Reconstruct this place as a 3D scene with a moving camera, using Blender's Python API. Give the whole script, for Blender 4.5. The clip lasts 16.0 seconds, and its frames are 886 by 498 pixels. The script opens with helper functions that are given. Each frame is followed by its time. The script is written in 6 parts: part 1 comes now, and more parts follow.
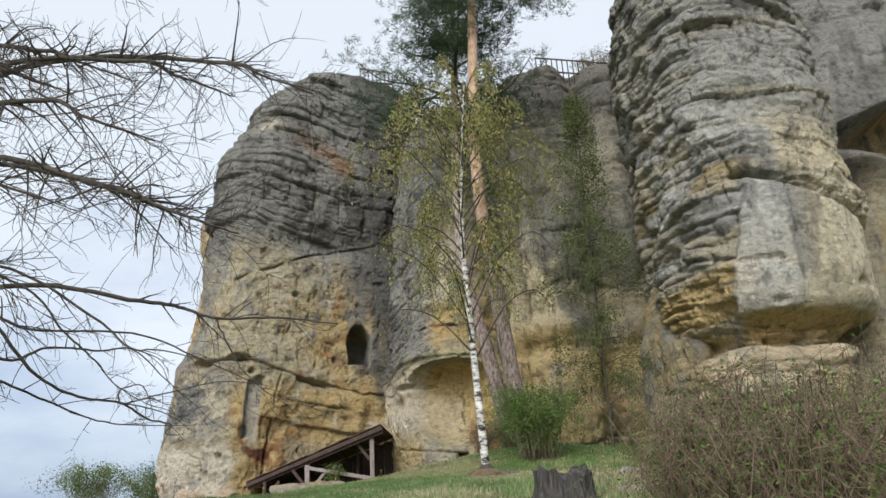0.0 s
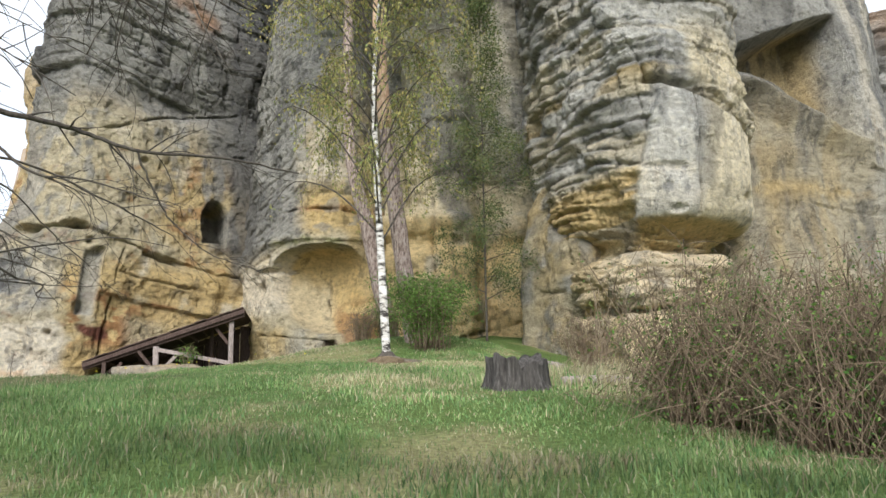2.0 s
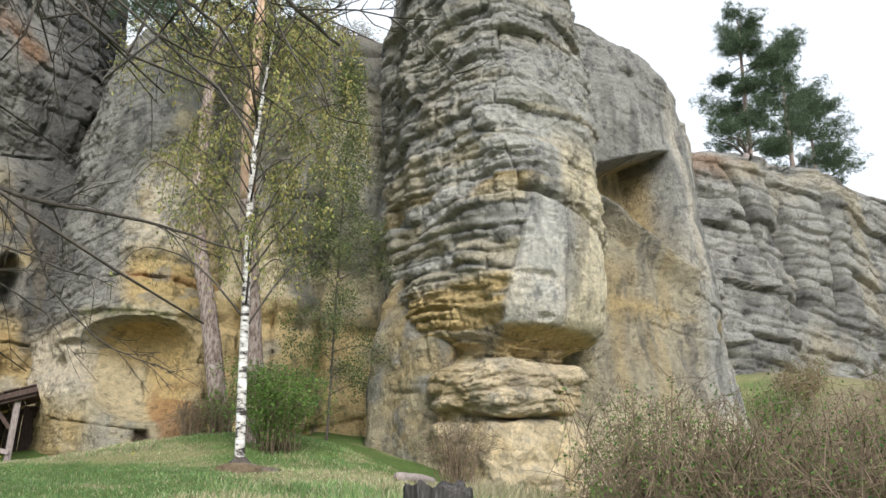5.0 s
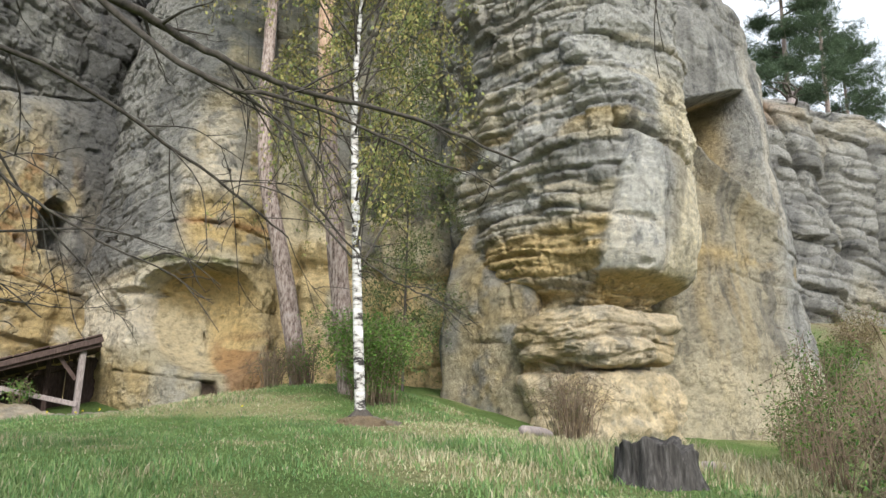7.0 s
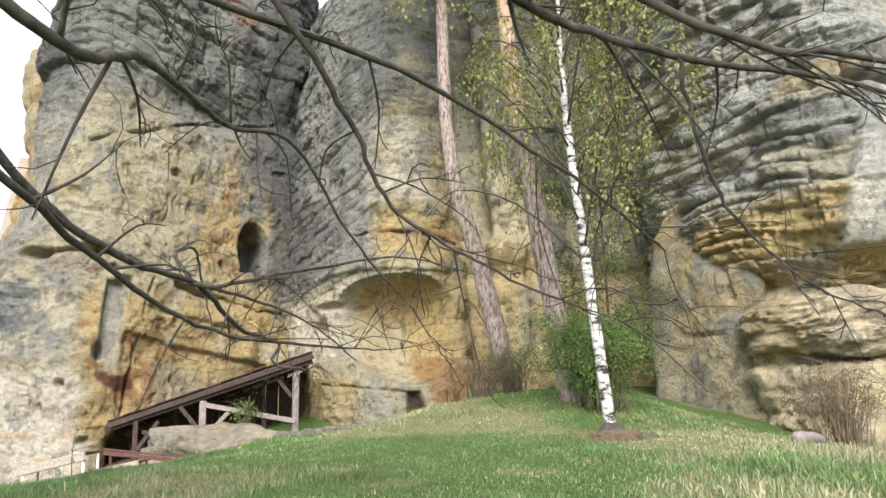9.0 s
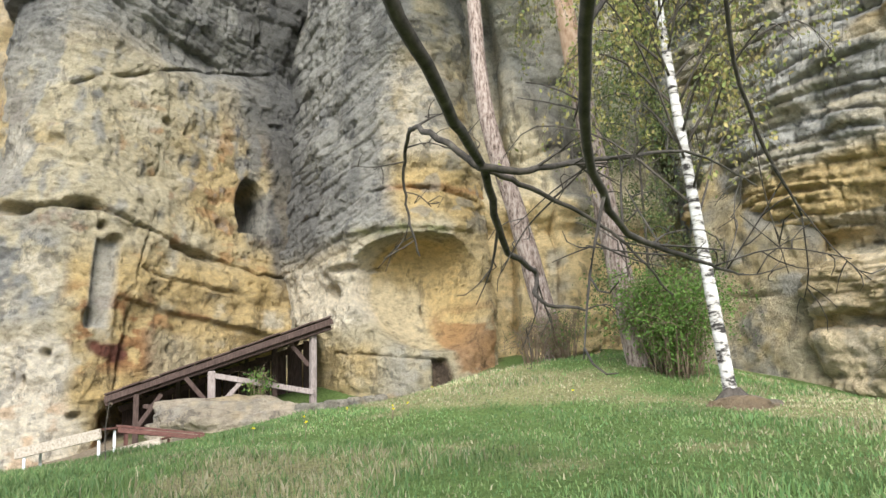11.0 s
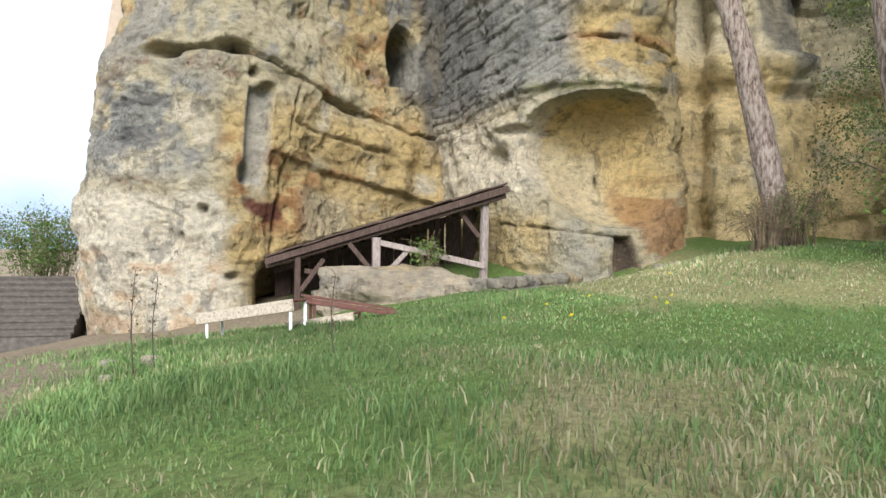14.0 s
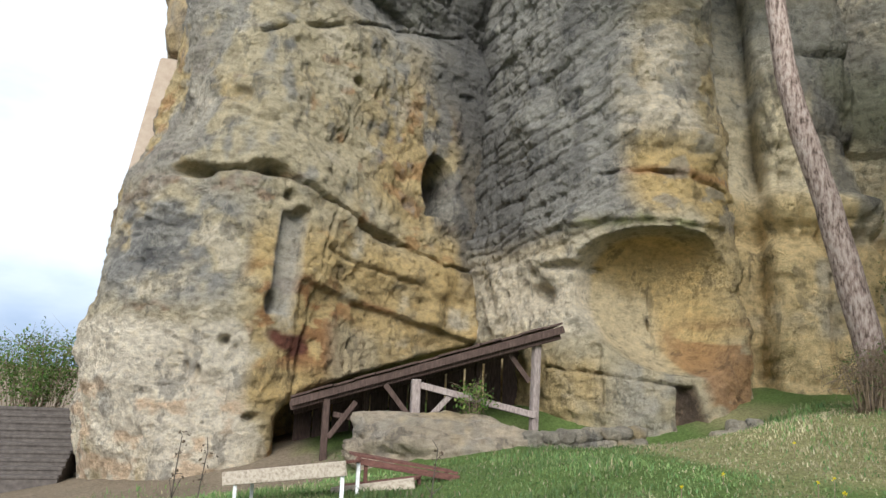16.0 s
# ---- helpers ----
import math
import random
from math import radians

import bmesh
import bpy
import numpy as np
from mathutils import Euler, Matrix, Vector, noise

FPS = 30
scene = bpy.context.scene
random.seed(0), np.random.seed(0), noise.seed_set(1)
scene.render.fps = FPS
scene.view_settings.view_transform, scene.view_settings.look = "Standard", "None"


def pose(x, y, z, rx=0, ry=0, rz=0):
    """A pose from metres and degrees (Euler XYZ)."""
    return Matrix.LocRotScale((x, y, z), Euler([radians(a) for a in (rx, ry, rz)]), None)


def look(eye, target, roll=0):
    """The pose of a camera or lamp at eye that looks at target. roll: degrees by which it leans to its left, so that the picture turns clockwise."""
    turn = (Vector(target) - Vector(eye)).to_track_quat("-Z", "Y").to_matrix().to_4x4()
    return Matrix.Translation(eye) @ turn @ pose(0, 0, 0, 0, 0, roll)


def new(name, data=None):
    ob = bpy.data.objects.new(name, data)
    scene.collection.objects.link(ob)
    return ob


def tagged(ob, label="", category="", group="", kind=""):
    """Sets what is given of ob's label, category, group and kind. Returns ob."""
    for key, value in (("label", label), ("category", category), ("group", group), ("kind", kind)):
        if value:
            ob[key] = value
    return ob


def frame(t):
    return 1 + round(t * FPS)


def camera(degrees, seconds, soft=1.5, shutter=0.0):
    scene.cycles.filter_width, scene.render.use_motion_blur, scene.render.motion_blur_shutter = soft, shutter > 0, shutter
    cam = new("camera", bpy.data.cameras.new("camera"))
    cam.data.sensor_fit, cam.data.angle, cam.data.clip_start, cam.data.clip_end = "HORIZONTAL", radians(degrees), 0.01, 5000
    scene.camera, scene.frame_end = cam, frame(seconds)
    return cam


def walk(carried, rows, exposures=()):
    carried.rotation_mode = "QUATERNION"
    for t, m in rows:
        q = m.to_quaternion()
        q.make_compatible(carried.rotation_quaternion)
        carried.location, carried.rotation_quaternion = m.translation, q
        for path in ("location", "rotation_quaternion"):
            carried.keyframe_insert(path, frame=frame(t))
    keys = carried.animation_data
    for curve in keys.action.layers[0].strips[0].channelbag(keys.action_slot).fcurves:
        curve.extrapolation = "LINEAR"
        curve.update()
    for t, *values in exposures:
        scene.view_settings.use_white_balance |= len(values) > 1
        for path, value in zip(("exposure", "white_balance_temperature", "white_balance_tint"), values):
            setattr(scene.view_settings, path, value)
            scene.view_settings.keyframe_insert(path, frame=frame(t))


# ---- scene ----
cam = camera(63.5, 16.0)
METRES, EYE, TILT, LEAN, TURN = 18.0, 1.55, 19.0, 3.3, 0.0
ROWS = [
    (0.0, 0.0, 0.0, 0.0, 0.0, 0.0, 0.0),
    (0.5, -0.0287, 0.021, -0.008, -1.56, -2.27, 1.81),
    (1.0, -0.0578, 0.0397, -0.0206, -3.65, -3.1, 0.87),
    (1.5, -0.0812, 0.0653, -0.0341, -8.08, -4.85, -4.29),
    (2.0, -0.1028, 0.0962, -0.04, -13.12, -7.33, -6.21),
    (2.5, -0.1161, 0.1176, -0.0382, -17.64, -6.74, -10.4),
    (3.0, -0.1285, 0.1378, -0.039, -21.18, -2.62, -9.67),
    (3.5, -0.137, 0.1538, -0.0352, -24.52, 1.39, -11.95),
    (6.0, -0.2121, 0.2569, -0.07, -30.54, 1.45, -13.35),
    (6.5, -0.2352, 0.2931, -0.0902, -29.85, 0.03, -15.51),
    (7.0, -0.2542, 0.3271, -0.0955, -28.39, -1.78, -12.78),
    (7.5, -0.2674, 0.3494, -0.0977, -26.17, -3.14, -15.4),
    (8.0, -0.2844, 0.3727, -0.0977, -24.03, -3.35, -10.98),
    (8.5, -0.2967, 0.3908, -0.0987, -21.6, -3.21, -10.48),
    (9.0, -0.3088, 0.4116, -0.1049, -16.82, -4.33, -6.99),
    (11.5, -0.4002, 0.5716, -0.1642, -21.63, -6.82, -8.95),
    (12.0, -0.4115, 0.5997, -0.1687, -22.97, -6.57, -15.35),
    (12.5, -0.4277, 0.621, -0.171, -20.58, -8.41, -11.49),
    (13.0, -0.4384, 0.6436, -0.1769, -15.89, -12.52, -9.95),
    (13.5, -0.449, 0.6714, -0.1852, -12.92, -16.01, -9.08),
    (14.0, -0.4656, 0.7007, -0.2009, -12.47, -17.54, -8.33),
    (14.5, -0.4798, 0.7323, -0.2131, -13.84, -13.46, -6.77),
    (15.0, -0.4946, 0.7608, -0.2157, -12.99, -12.3, -7.08),
    (15.5, -0.5018, 0.7812, -0.2195, -11.9, -10.95, -7.67),
    (16.0, -0.5129, 0.8022, -0.2212, -12.61, -7.24, -10.3),
]
walk(cam, [(t, pose(0, 0, EYE, TILT, LEAN, TURN) @ pose(METRES * x, METRES * y, METRES * z, 90 + pitch, roll, yaw)) for t, x, y, z, yaw, pitch, roll in ROWS],
     [(0.0, -0.08), (1.0, 0.02), (2.0, 0.42), (3.5, 0.66), (6.0, 0.25), (7.0, 0.47), (9.0, 0.74), (12.0, 0.82), (13.5, 0.78), (14.5, 0.52), (16.0, 0.3)])

# ---- sky and sun: bright high cloud, soft sun behind the walker ----
SUN_EL, SUN_AZ = 34.0, 198.0
world = bpy.data.worlds.new("world")
scene.world = world
world.use_nodes = True
wn, wl = world.node_tree.nodes, world.node_tree.links
wn.clear()
w_out = wn.new("ShaderNodeOutputWorld")
w_bg = wn.new("ShaderNodeBackground")
w_bg.inputs["Strength"].default_value = 1.0
w_sky = wn.new("ShaderNodeTexSky")
w_sky.sky_type = "NISHITA"
w_sky.sun_disc = False
w_sky.sun_elevation = radians(SUN_EL)
w_sky.sun_rotation = radians(SUN_AZ)
w_scale = wn.new("ShaderNodeVectorMath")
w_scale.operation = "SCALE"
w_scale.inputs["Scale"].default_value = 0.11
wl.new(w_sky.outputs["Color"], w_scale.inputs[0])
w_co = wn.new("ShaderNodeTexCoord")
w_map = wn.new("ShaderNodeMapping")
w_map.inputs["Scale"].default_value = (1.3, 1.3, 3.2)
wl.new(w_co.outputs["Generated"], w_map.inputs["Vector"])
w_noise = wn.new("ShaderNodeTexNoise")
w_noise.inputs["Scale"].default_value = 1.6
w_noise.inputs["Detail"].default_value = 6.0
w_noise.inputs["Roughness"].default_value = 0.55
wl.new(w_map.outputs["Vector"], w_noise.inputs["Vector"])
w_sep = wn.new("ShaderNodeSeparateXYZ")
wl.new(w_co.outputs["Generated"], w_sep.inputs[0])
w_add = wn.new("ShaderNodeMath")
w_add.operation = "MULTIPLY_ADD"
w_add.inputs[1].default_value = 1.1
wl.new(w_sep.outputs["Z"], w_add.inputs[0])
wl.new(w_noise.outputs["Fac"], w_add.inputs[2])
w_ramp = wn.new("ShaderNodeValToRGB")
w_ramp.color_ramp.elements[0].position = 0.42
w_ramp.color_ramp.elements[0].color = (0.1, 0.1, 0.1, 1)
w_ramp.color_ramp.elements[1].position = 0.82
w_ramp.color_ramp.elements[1].color = (1, 1, 1, 1)
wl.new(w_add.outputs[0], w_ramp.inputs["Fac"])
w_cloud = wn.new("ShaderNodeMix")
w_cloud.data_type = "RGBA"
w_cloud.inputs["A"].default_value = (0.27, 0.42, 0.72, 1)
w_cloud.inputs["B"].default_value = (1.02, 1.1, 1.2, 1)
wl.new(w_ramp.outputs["Color"], w_cloud.inputs["Factor"])
w_mix = wn.new("ShaderNodeMix")
w_mix.data_type = "RGBA"
w_mix.inputs["Factor"].default_value = 0.82
wl.new(w_scale.outputs["Vector"], w_mix.inputs["A"])
wl.new(w_cloud.outputs["Result"], w_mix.inputs["B"])
wl.new(w_mix.outputs["Result"], w_bg.inputs["Color"])
wl.new(w_bg.outputs["Background"], w_out.inputs["Surface"])

sun_data = bpy.data.lights.new("sun", "SUN")
sun_data.energy = 3.5
sun_data.angle = radians(32)
sun_data.color = (1.0, 0.985, 0.955)
sun = new("sun", sun_data)
sun_dir = Vector((math.sin(radians(SUN_AZ)) * math.cos(radians(SUN_EL)),
                  math.cos(radians(SUN_AZ)) * math.cos(radians(SUN_EL)), math.sin(radians(SUN_EL))))
sun.matrix_world = look(sun_dir * 60, (0, 0, 0))


# ---- numeric helpers ----
def hash01(ix, iy, iz, seed):
    h = (ix.astype(np.int64) * 374761393 + iy.astype(np.int64) * 668265263 + iz.astype(np.int64) * 2147483647 + seed * 974711) & 0xFFFFFFFF
    h = ((h ^ (h >> 13)) * 1274126177) & 0xFFFFFFFF
    h = ((h ^ (h >> 16)) * 2246822519) & 0xFFFFFFFF
    h = h ^ (h >> 15)
    return (h & 0xFFFFFF).astype(np.float64) / 0xFFFFFF


def vnoise(p, seed=0):
    """Smooth value noise, -1 to 1, of points (n, 3)."""
    f = np.floor(p)
    w = p - f
    w = w * w * (3 - 2 * w)
    i = f.astype(np.int64)
    out = np.zeros(len(p))
    for dx in (0, 1):
        wx = w[:, 0] if dx else 1 - w[:, 0]
        for dy in (0, 1):
            wy = w[:, 1] if dy else 1 - w[:, 1]
            for dz in (0, 1):
                wz = w[:, 2] if dz else 1 - w[:, 2]
                out += wx * wy * wz * hash01(i[:, 0] + dx, i[:, 1] + dy, i[:, 2] + dz, seed)
    return out * 2 - 1


def fbm(p, scale, octaves=4, seed=0, gain=0.5):
    q = p * scale
    out, amp, tot = np.zeros(len(p)), 1.0, 0.0
    for k in range(octaves):
        out += amp * vnoise(q, seed + 17 * k)
        tot += amp
        amp *= gain
        q = q * 2.03 + 11.7
    return out / tot


def sstep(a, b, x):
    t = np.clip((x - a) / (b - a), 0, 1)
    return t * t * (3 - 2 * t)


def ground_z(x, y):
    """Height of the ground."""
    x, y = np.asarray(x, float), np.asarray(y, float)
    u, v = np.tanh(x / 16), np.tanh((y - 15) / 20)
    h = 1.656 + 0.082 * u + 1.747 * v + 0.98 * u * v - 1.522 * u * u - 0.717 * v * v - 1.123 * u * u * v + 3.236 * u * v * v + 0.99 * v ** 3 - 0.306 * u ** 3
    for bx, by, size, rise in ((2.6, 24.6, 3.0, 0.45), (-7.4, 18.0, 2.6, 0.22), (-5.0, 27.8, 2.6, -0.25), (10.5, 19.6, 4.5, -0.75), (-0.4, 29.2, 2.3, -1.05), (5.5, 8.0, 3.5, -0.3), (-10.5, 31.0, 3.0, -0.2), (-8.0, 29.8, 2.2, -0.3), (-2.2, 30.4, 1.3, -0.45)):
        h = h + rise * np.exp(-((x - bx) ** 2 + (y - by) ** 2) / size ** 2)
    h = h + 5.5 * sstep(24, 42, x) * sstep(8, 30, y)
    return h


def mesh_of(name, co, quads=None, tris=None, smooth=True):
    me = bpy.data.meshes.new(name)
    loops, starts, n = [], [], 0
    if quads is not None and len(quads):
        loops.append(np.asarray(quads, np.int32).ravel())
        starts.append(np.arange(len(quads)) * 4)
        n = len(quads) * 4
    if tris is not None and len(tris):
        loops.append(np.asarray(tris, np.int32).ravel())
        starts.append(n + np.arange(len(tris)) * 3)
    loops, starts = np.concatenate(loops).astype(np.int32), np.concatenate(starts).astype(np.int32)
    me.vertices.add(len(co))
    me.vertices.foreach_set("co", np.asarray(co, np.float32).ravel())
    me.loops.add(len(loops))
    me.loops.foreach_set("vertex_index", loops)
    me.polygons.add(len(starts))
    me.polygons.foreach_set("loop_start", starts)
    me.update(calc_edges=True)
    if smooth:
        me.polygons.foreach_set("use_smooth", np.ones(len(starts), bool))
    me.validate()
    return me


def surface_tint(me, rgb):
    """Colour of the surface, per vertex: minerals, and crevice shade painted on the rocks."""
    at = me.color_attributes.new("surface_tint", "FLOAT_COLOR", "POINT")
    at.data.foreach_set("color", np.concatenate([rgb, np.ones((len(rgb), 1))], 1).astype(np.float32).ravel())


def bm_mesh(name, bm, smooth=False):
    me = bpy.data.meshes.new(name)
    bm.to_mesh(me)
    bm.free()
    if smooth:
        me.polygons.foreach_set("use_smooth", np.ones(len(me.polygons), bool))
    return me


def part(name, data, material, parent, label=""):
    """Link mesh data (or a bmesh) as one mesh object under a thing."""
    me = bm_mesh(name, data) if isinstance(data, bmesh.types.BMesh) else data
    me.materials.clear()
    me.materials.append(material)
    ob = new(name, me)
    ob.parent = parent
    return tagged(ob, label)


def thing(name, me, material, label, category, group="", kind=""):
    me.materials.append(material)
    return tagged(new(name, me), label, category, group, kind)


def hub(name, place, label, category, group=""):
    ob = new(name)
    ob.empty_display_size = 0.1
    ob.matrix_world = Matrix.Translation(place)
    bpy.context.view_layer.update()
    return tagged(ob, label, category, group)


# ---- materials ----
def material(name):
    m = bpy.data.materials.new(name)
    m.use_nodes = True
    nt = m.node_tree
    return m, nt.nodes, nt.links, nt.nodes["Principled BSDF"]


def add_bump(nodes, links, bsdf, height, strength, distance):
    b = nodes.new("ShaderNodeBump")
    b.inputs["Strength"].default_value = strength
    b.inputs["Distance"].default_value = distance
    links.new(height, b.inputs["Height"])
    links.new(b.outputs["Normal"], bsdf.inputs["Normal"])
    return b


def tex_noise(nodes, links, scale, detail=5.0, rough=0.6, stretch=(1, 1, 1)):
    co = nodes.new("ShaderNodeNewGeometry")
    mp = nodes.new("ShaderNodeMapping")
    mp.inputs["Scale"].default_value = stretch
    links.new(co.outputs["Position"], mp.inputs["Vector"])
    n = nodes.new("ShaderNodeTexNoise")
    n.inputs["Scale"].default_value = scale
    n.inputs["Detail"].default_value = detail
    n.inputs["Roughness"].default_value = rough
    links.new(mp.outputs["Vector"], n.inputs["Vector"])
    return n


def ramp(nodes, links, fac, stops):
    r = nodes.new("ShaderNodeValToRGB")
    el = r.color_ramp.elements
    while len(el) < len(stops):
        el.new(0.5)
    for e, (p, c) in zip(el, stops):
        e.position, e.color = p, (*c, 1)
    links.new(fac, r.inputs["Fac"])
    return r


def mixed(nodes, links, kind, fac, a, b):
    m = nodes.new("ShaderNodeMix")
    m.data_type, m.blend_type = "RGBA", kind
    for key, v in (("Factor", fac), ("A", a), ("B", b)):
        if isinstance(v, (int, float)):
            m.inputs[key].default_value = v
        elif isinstance(v, tuple):
            m.inputs[key].default_value = (*v, 1)
        else:
            links.new(v, m.inputs[key])
    return m.outputs["Result"]


def stained_stone(name, grain=1.0):
    m, n, l, b = material(name)
    at = n.new("ShaderNodeAttribute")
    at.attribute_name = "surface_tint"
    g1 = tex_noise(n, l, 5.0 * grain, 9, 0.7)
    g2 = tex_noise(n, l, 38.0 * grain, 6, 0.7)
    g3 = tex_noise(n, l, 2.4 * grain, 8, 0.68, (1, 1, 2.6))
    g4 = tex_noise(n, l, 1.5 * grain, 10, 0.72, (1, 1, 0.55))
    g5 = tex_noise(n, l, 9.0 * grain, 8, 0.7, (2.2, 2.2, 0.6))
    r1 = ramp(n, l, g1.outputs["Fac"], [(0.3, (0.66, 0.63, 0.6)), (0.5, (1, 1, 1)), (0.7, (1.22, 1.19, 1.12))])
    c = mixed(n, l, "MULTIPLY", 1.0, at.outputs["Color"], r1.outputs["Color"])
    r2 = ramp(n, l, g2.outputs["Fac"], [(0.34, (0.68, 0.67, 0.66)), (0.55, (1.16, 1.16, 1.14))])
    c = mixed(n, l, "MULTIPLY", 0.5, c, r2.outputs["Color"])
    r3 = ramp(n, l, g3.outputs["Fac"], [(0.38, (0.6, 0.6, 0.6)), (0.5, (1, 1, 1))])
    c = mixed(n, l, "MULTIPLY", 0.6, c, r3.outputs["Color"])
    # lichen crusts, dark and pale, with crisp edges
    r4 = ramp(n, l, g4.outputs["Fac"], [(0.55, (0, 0, 0)), (0.6, (1, 1, 1))])
    c = mixed(n, l, "MIX", r4.outputs["Color"], c, mixed(n, l, "MULTIPLY", 1.0, c, (0.6, 0.61, 0.64)))
    r5 = ramp(n, l, g5.outputs["Fac"], [(0.58, (0, 0, 0)), (0.68, (0.32, 0.32, 0.32))])
    c = mixed(n, l, "MIX", r5.outputs["Color"], c, mixed(n, l, "MULTIPLY", 1.0, c, (1.36, 1.33, 1.26)))
    l.new(c, b.inputs["Base Color"])
    b.inputs["Roughness"].default_value = 0.92
    b.inputs["Specular IOR Level"].default_value = 0.2
    add = n.new("ShaderNodeMath")
    add.operation = "MULTIPLY_ADD"
    add.inputs[1].default_value = 0.3
    l.new(g2.outputs["Fac"], add.inputs[0])
    l.new(g1.outputs["Fac"], add.inputs[2])
    add2 = n.new("ShaderNodeMath")
    add2.operation = "MULTIPLY_ADD"
    add2.inputs[1].default_value = 0.3
    l.new(g5.outputs["Fac"], add2.inputs[0])
    l.new(add.outputs[0], add2.inputs[2])
    g6 = tex_noise(n, l, 17.0 * grain, 8, 0.75)
    add3 = n.new("ShaderNodeMath")
    add3.operation = "MULTIPLY_ADD"
    add3.inputs[1].default_value = 0.42
    l.new(g6.outputs["Fac"], add3.inputs[0])
    l.new(add2.outputs[0], add3.inputs[2])
    vo = n.new("ShaderNodeTexVoronoi")
    vo.inputs["Scale"].default_value = 3.2 * grain
    l.new(g1.inputs["Vector"].links[0].from_socket, vo.inputs["Vector"])
    hole = ramp(n, l, vo.outputs["Distance"], [(0.1, (0, 0, 0)), (0.24, (1, 1, 1))])
    few = ramp(n, l, g4.outputs["Fac"], [(0.4, (1, 1, 1)), (0.5, (0, 0, 0))])
    pit = mixed(n, l, "LIGHTEN", 1.0, hole.outputs["Color"], few.outputs["Color"])
    add4 = n.new("ShaderNodeMath")
    add4.operation = "MULTIPLY_ADD"
    add4.inputs[1].default_value = 0.3
    l.new(pit, add4.inputs[0])
    l.new(add3.outputs[0], add4.inputs[2])
    add_bump(n, l, b, add4.outputs[0], 1.0, 0.21 / grain)
    return m


def simple(name, stops, scale, stretch=(1, 1, 1), rough=0.8, bump=0.4, dist=0.01, detail=6):
    m, n, l, b = material(name)
    g = tex_noise(n, l, scale, detail, 0.65, stretch)
    r = ramp(n, l, g.outputs["Fac"], stops)
    l.new(r.outputs["Color"], b.inputs["Base Color"])
    b.inputs["Roughness"].default_value = rough
    b.inputs["Specular IOR Level"].default_value = 0.25
    add_bump(n, l, b, g.outputs["Fac"], bump, dist)
    return m


def leafy(name, translucent=0.35):
    """Leaf or blade: own colour per vertex, some light let through."""
    m, n, l, b = material(name)
    at = n.new("ShaderNodeAttribute")
    at.attribute_name = "surface_tint"
    l.new(at.outputs["Color"], b.inputs["Base Color"])
    b.inputs["Roughness"].default_value = 0.65
    b.inputs["Specular IOR Level"].default_value = 0.25
    tr = n.new("ShaderNodeBsdfTranslucent")
    l.new(at.outputs["Color"], tr.inputs["Color"])
    mx = n.new("ShaderNodeMixShader")
    mx.inputs["Fac"].default_value = translucent
    l.new(b.outputs["BSDF"], mx.inputs[1])
    l.new(tr.outputs["BSDF"], mx.inputs[2])
    l.new(mx.outputs["Shader"], n["Material Output"].inputs["Surface"])
    return m


SANDSTONE = stained_stone("sandstone")
LEAF = leafy("leaf")
BLADE = leafy("grass_blade", 0.3)
BARK_PINE = simple("pine_bark", [(0.36, (0.085, 0.062, 0.05)), (0.47, (0.27, 0.2, 0.17)), (0.6, (0.43, 0.355, 0.31))], 11, (1.5, 1.5, 0.45), 0.9, 1.0, 0.05)
BARK_PINE_UP = simple("pine_bark_upper", [(0.3, (0.24, 0.14, 0.085)), (0.5, (0.45, 0.3, 0.2)), (0.7, (0.55, 0.42, 0.32))], 8, (1, 1, 0.4), 0.85, 0.5, 0.015)
BARK_BIRCH = simple("birch_bark", [(0.41, (0.035, 0.03, 0.027)), (0.48, (0.45, 0.42, 0.38)), (0.62, (0.7, 0.685, 0.655))], 3.6, (0.9, 0.9, 2.6), 0.7, 0.3, 0.008)
BARK_DARK = simple("dark_bark", [(0.3, (0.035, 0.03, 0.026)), (0.6, (0.1, 0.085, 0.07)), (0.8, (0.17, 0.16, 0.12))], 18, (1, 1, 0.6), 0.9, 0.6, 0.01)
TWIG = simple("dry_twig", [(0.3, (0.1, 0.07, 0.05)), (0.6, (0.24, 0.18, 0.12)), (0.8, (0.33, 0.27, 0.2))], 6, (1, 1, 1), 0.9, 0.2, 0.005)
WOOD_DARK = simple("dark_stained_wood", [(0.3, (0.035, 0.022, 0.018)), (0.55, (0.08, 0.052, 0.043)), (0.8, (0.14, 0.1, 0.085))], 5, (6, 6, 1), 0.8, 0.4, 0.006)
WOOD_GREY = simple("weathered_grey_wood", [(0.3, (0.15, 0.12, 0.11)), (0.55, (0.3, 0.25, 0.23)), (0.8, (0.42, 0.38, 0.35))], 6, (5, 5, 1), 0.85, 0.4, 0.006)
WOOD_PALE = simple("pale_bench_wood", [(0.3, (0.22, 0.18, 0.14)), (0.5, (0.42, 0.36, 0.29)), (0.75, (0.54, 0.48, 0.4))], 5, (2, 5, 5), 0.8, 0.3, 0.004)
WOOD_RED = simple("red_brown_slat", [(0.3, (0.07, 0.03, 0.025)), (0.6, (0.16, 0.075, 0.06)), (0.8, (0.2, 0.11, 0.09))], 6, (2, 5, 5), 0.7, 0.3, 0.004)
METAL_WHITE = simple("worn_white_paint", [(0.3, (0.55, 0.56, 0.57)), (0.55, (0.75, 0.76, 0.77)), (0.8, (0.82, 0.82, 0.82))], 14, (1, 1, 1), 0.4, 0.1, 0.002)
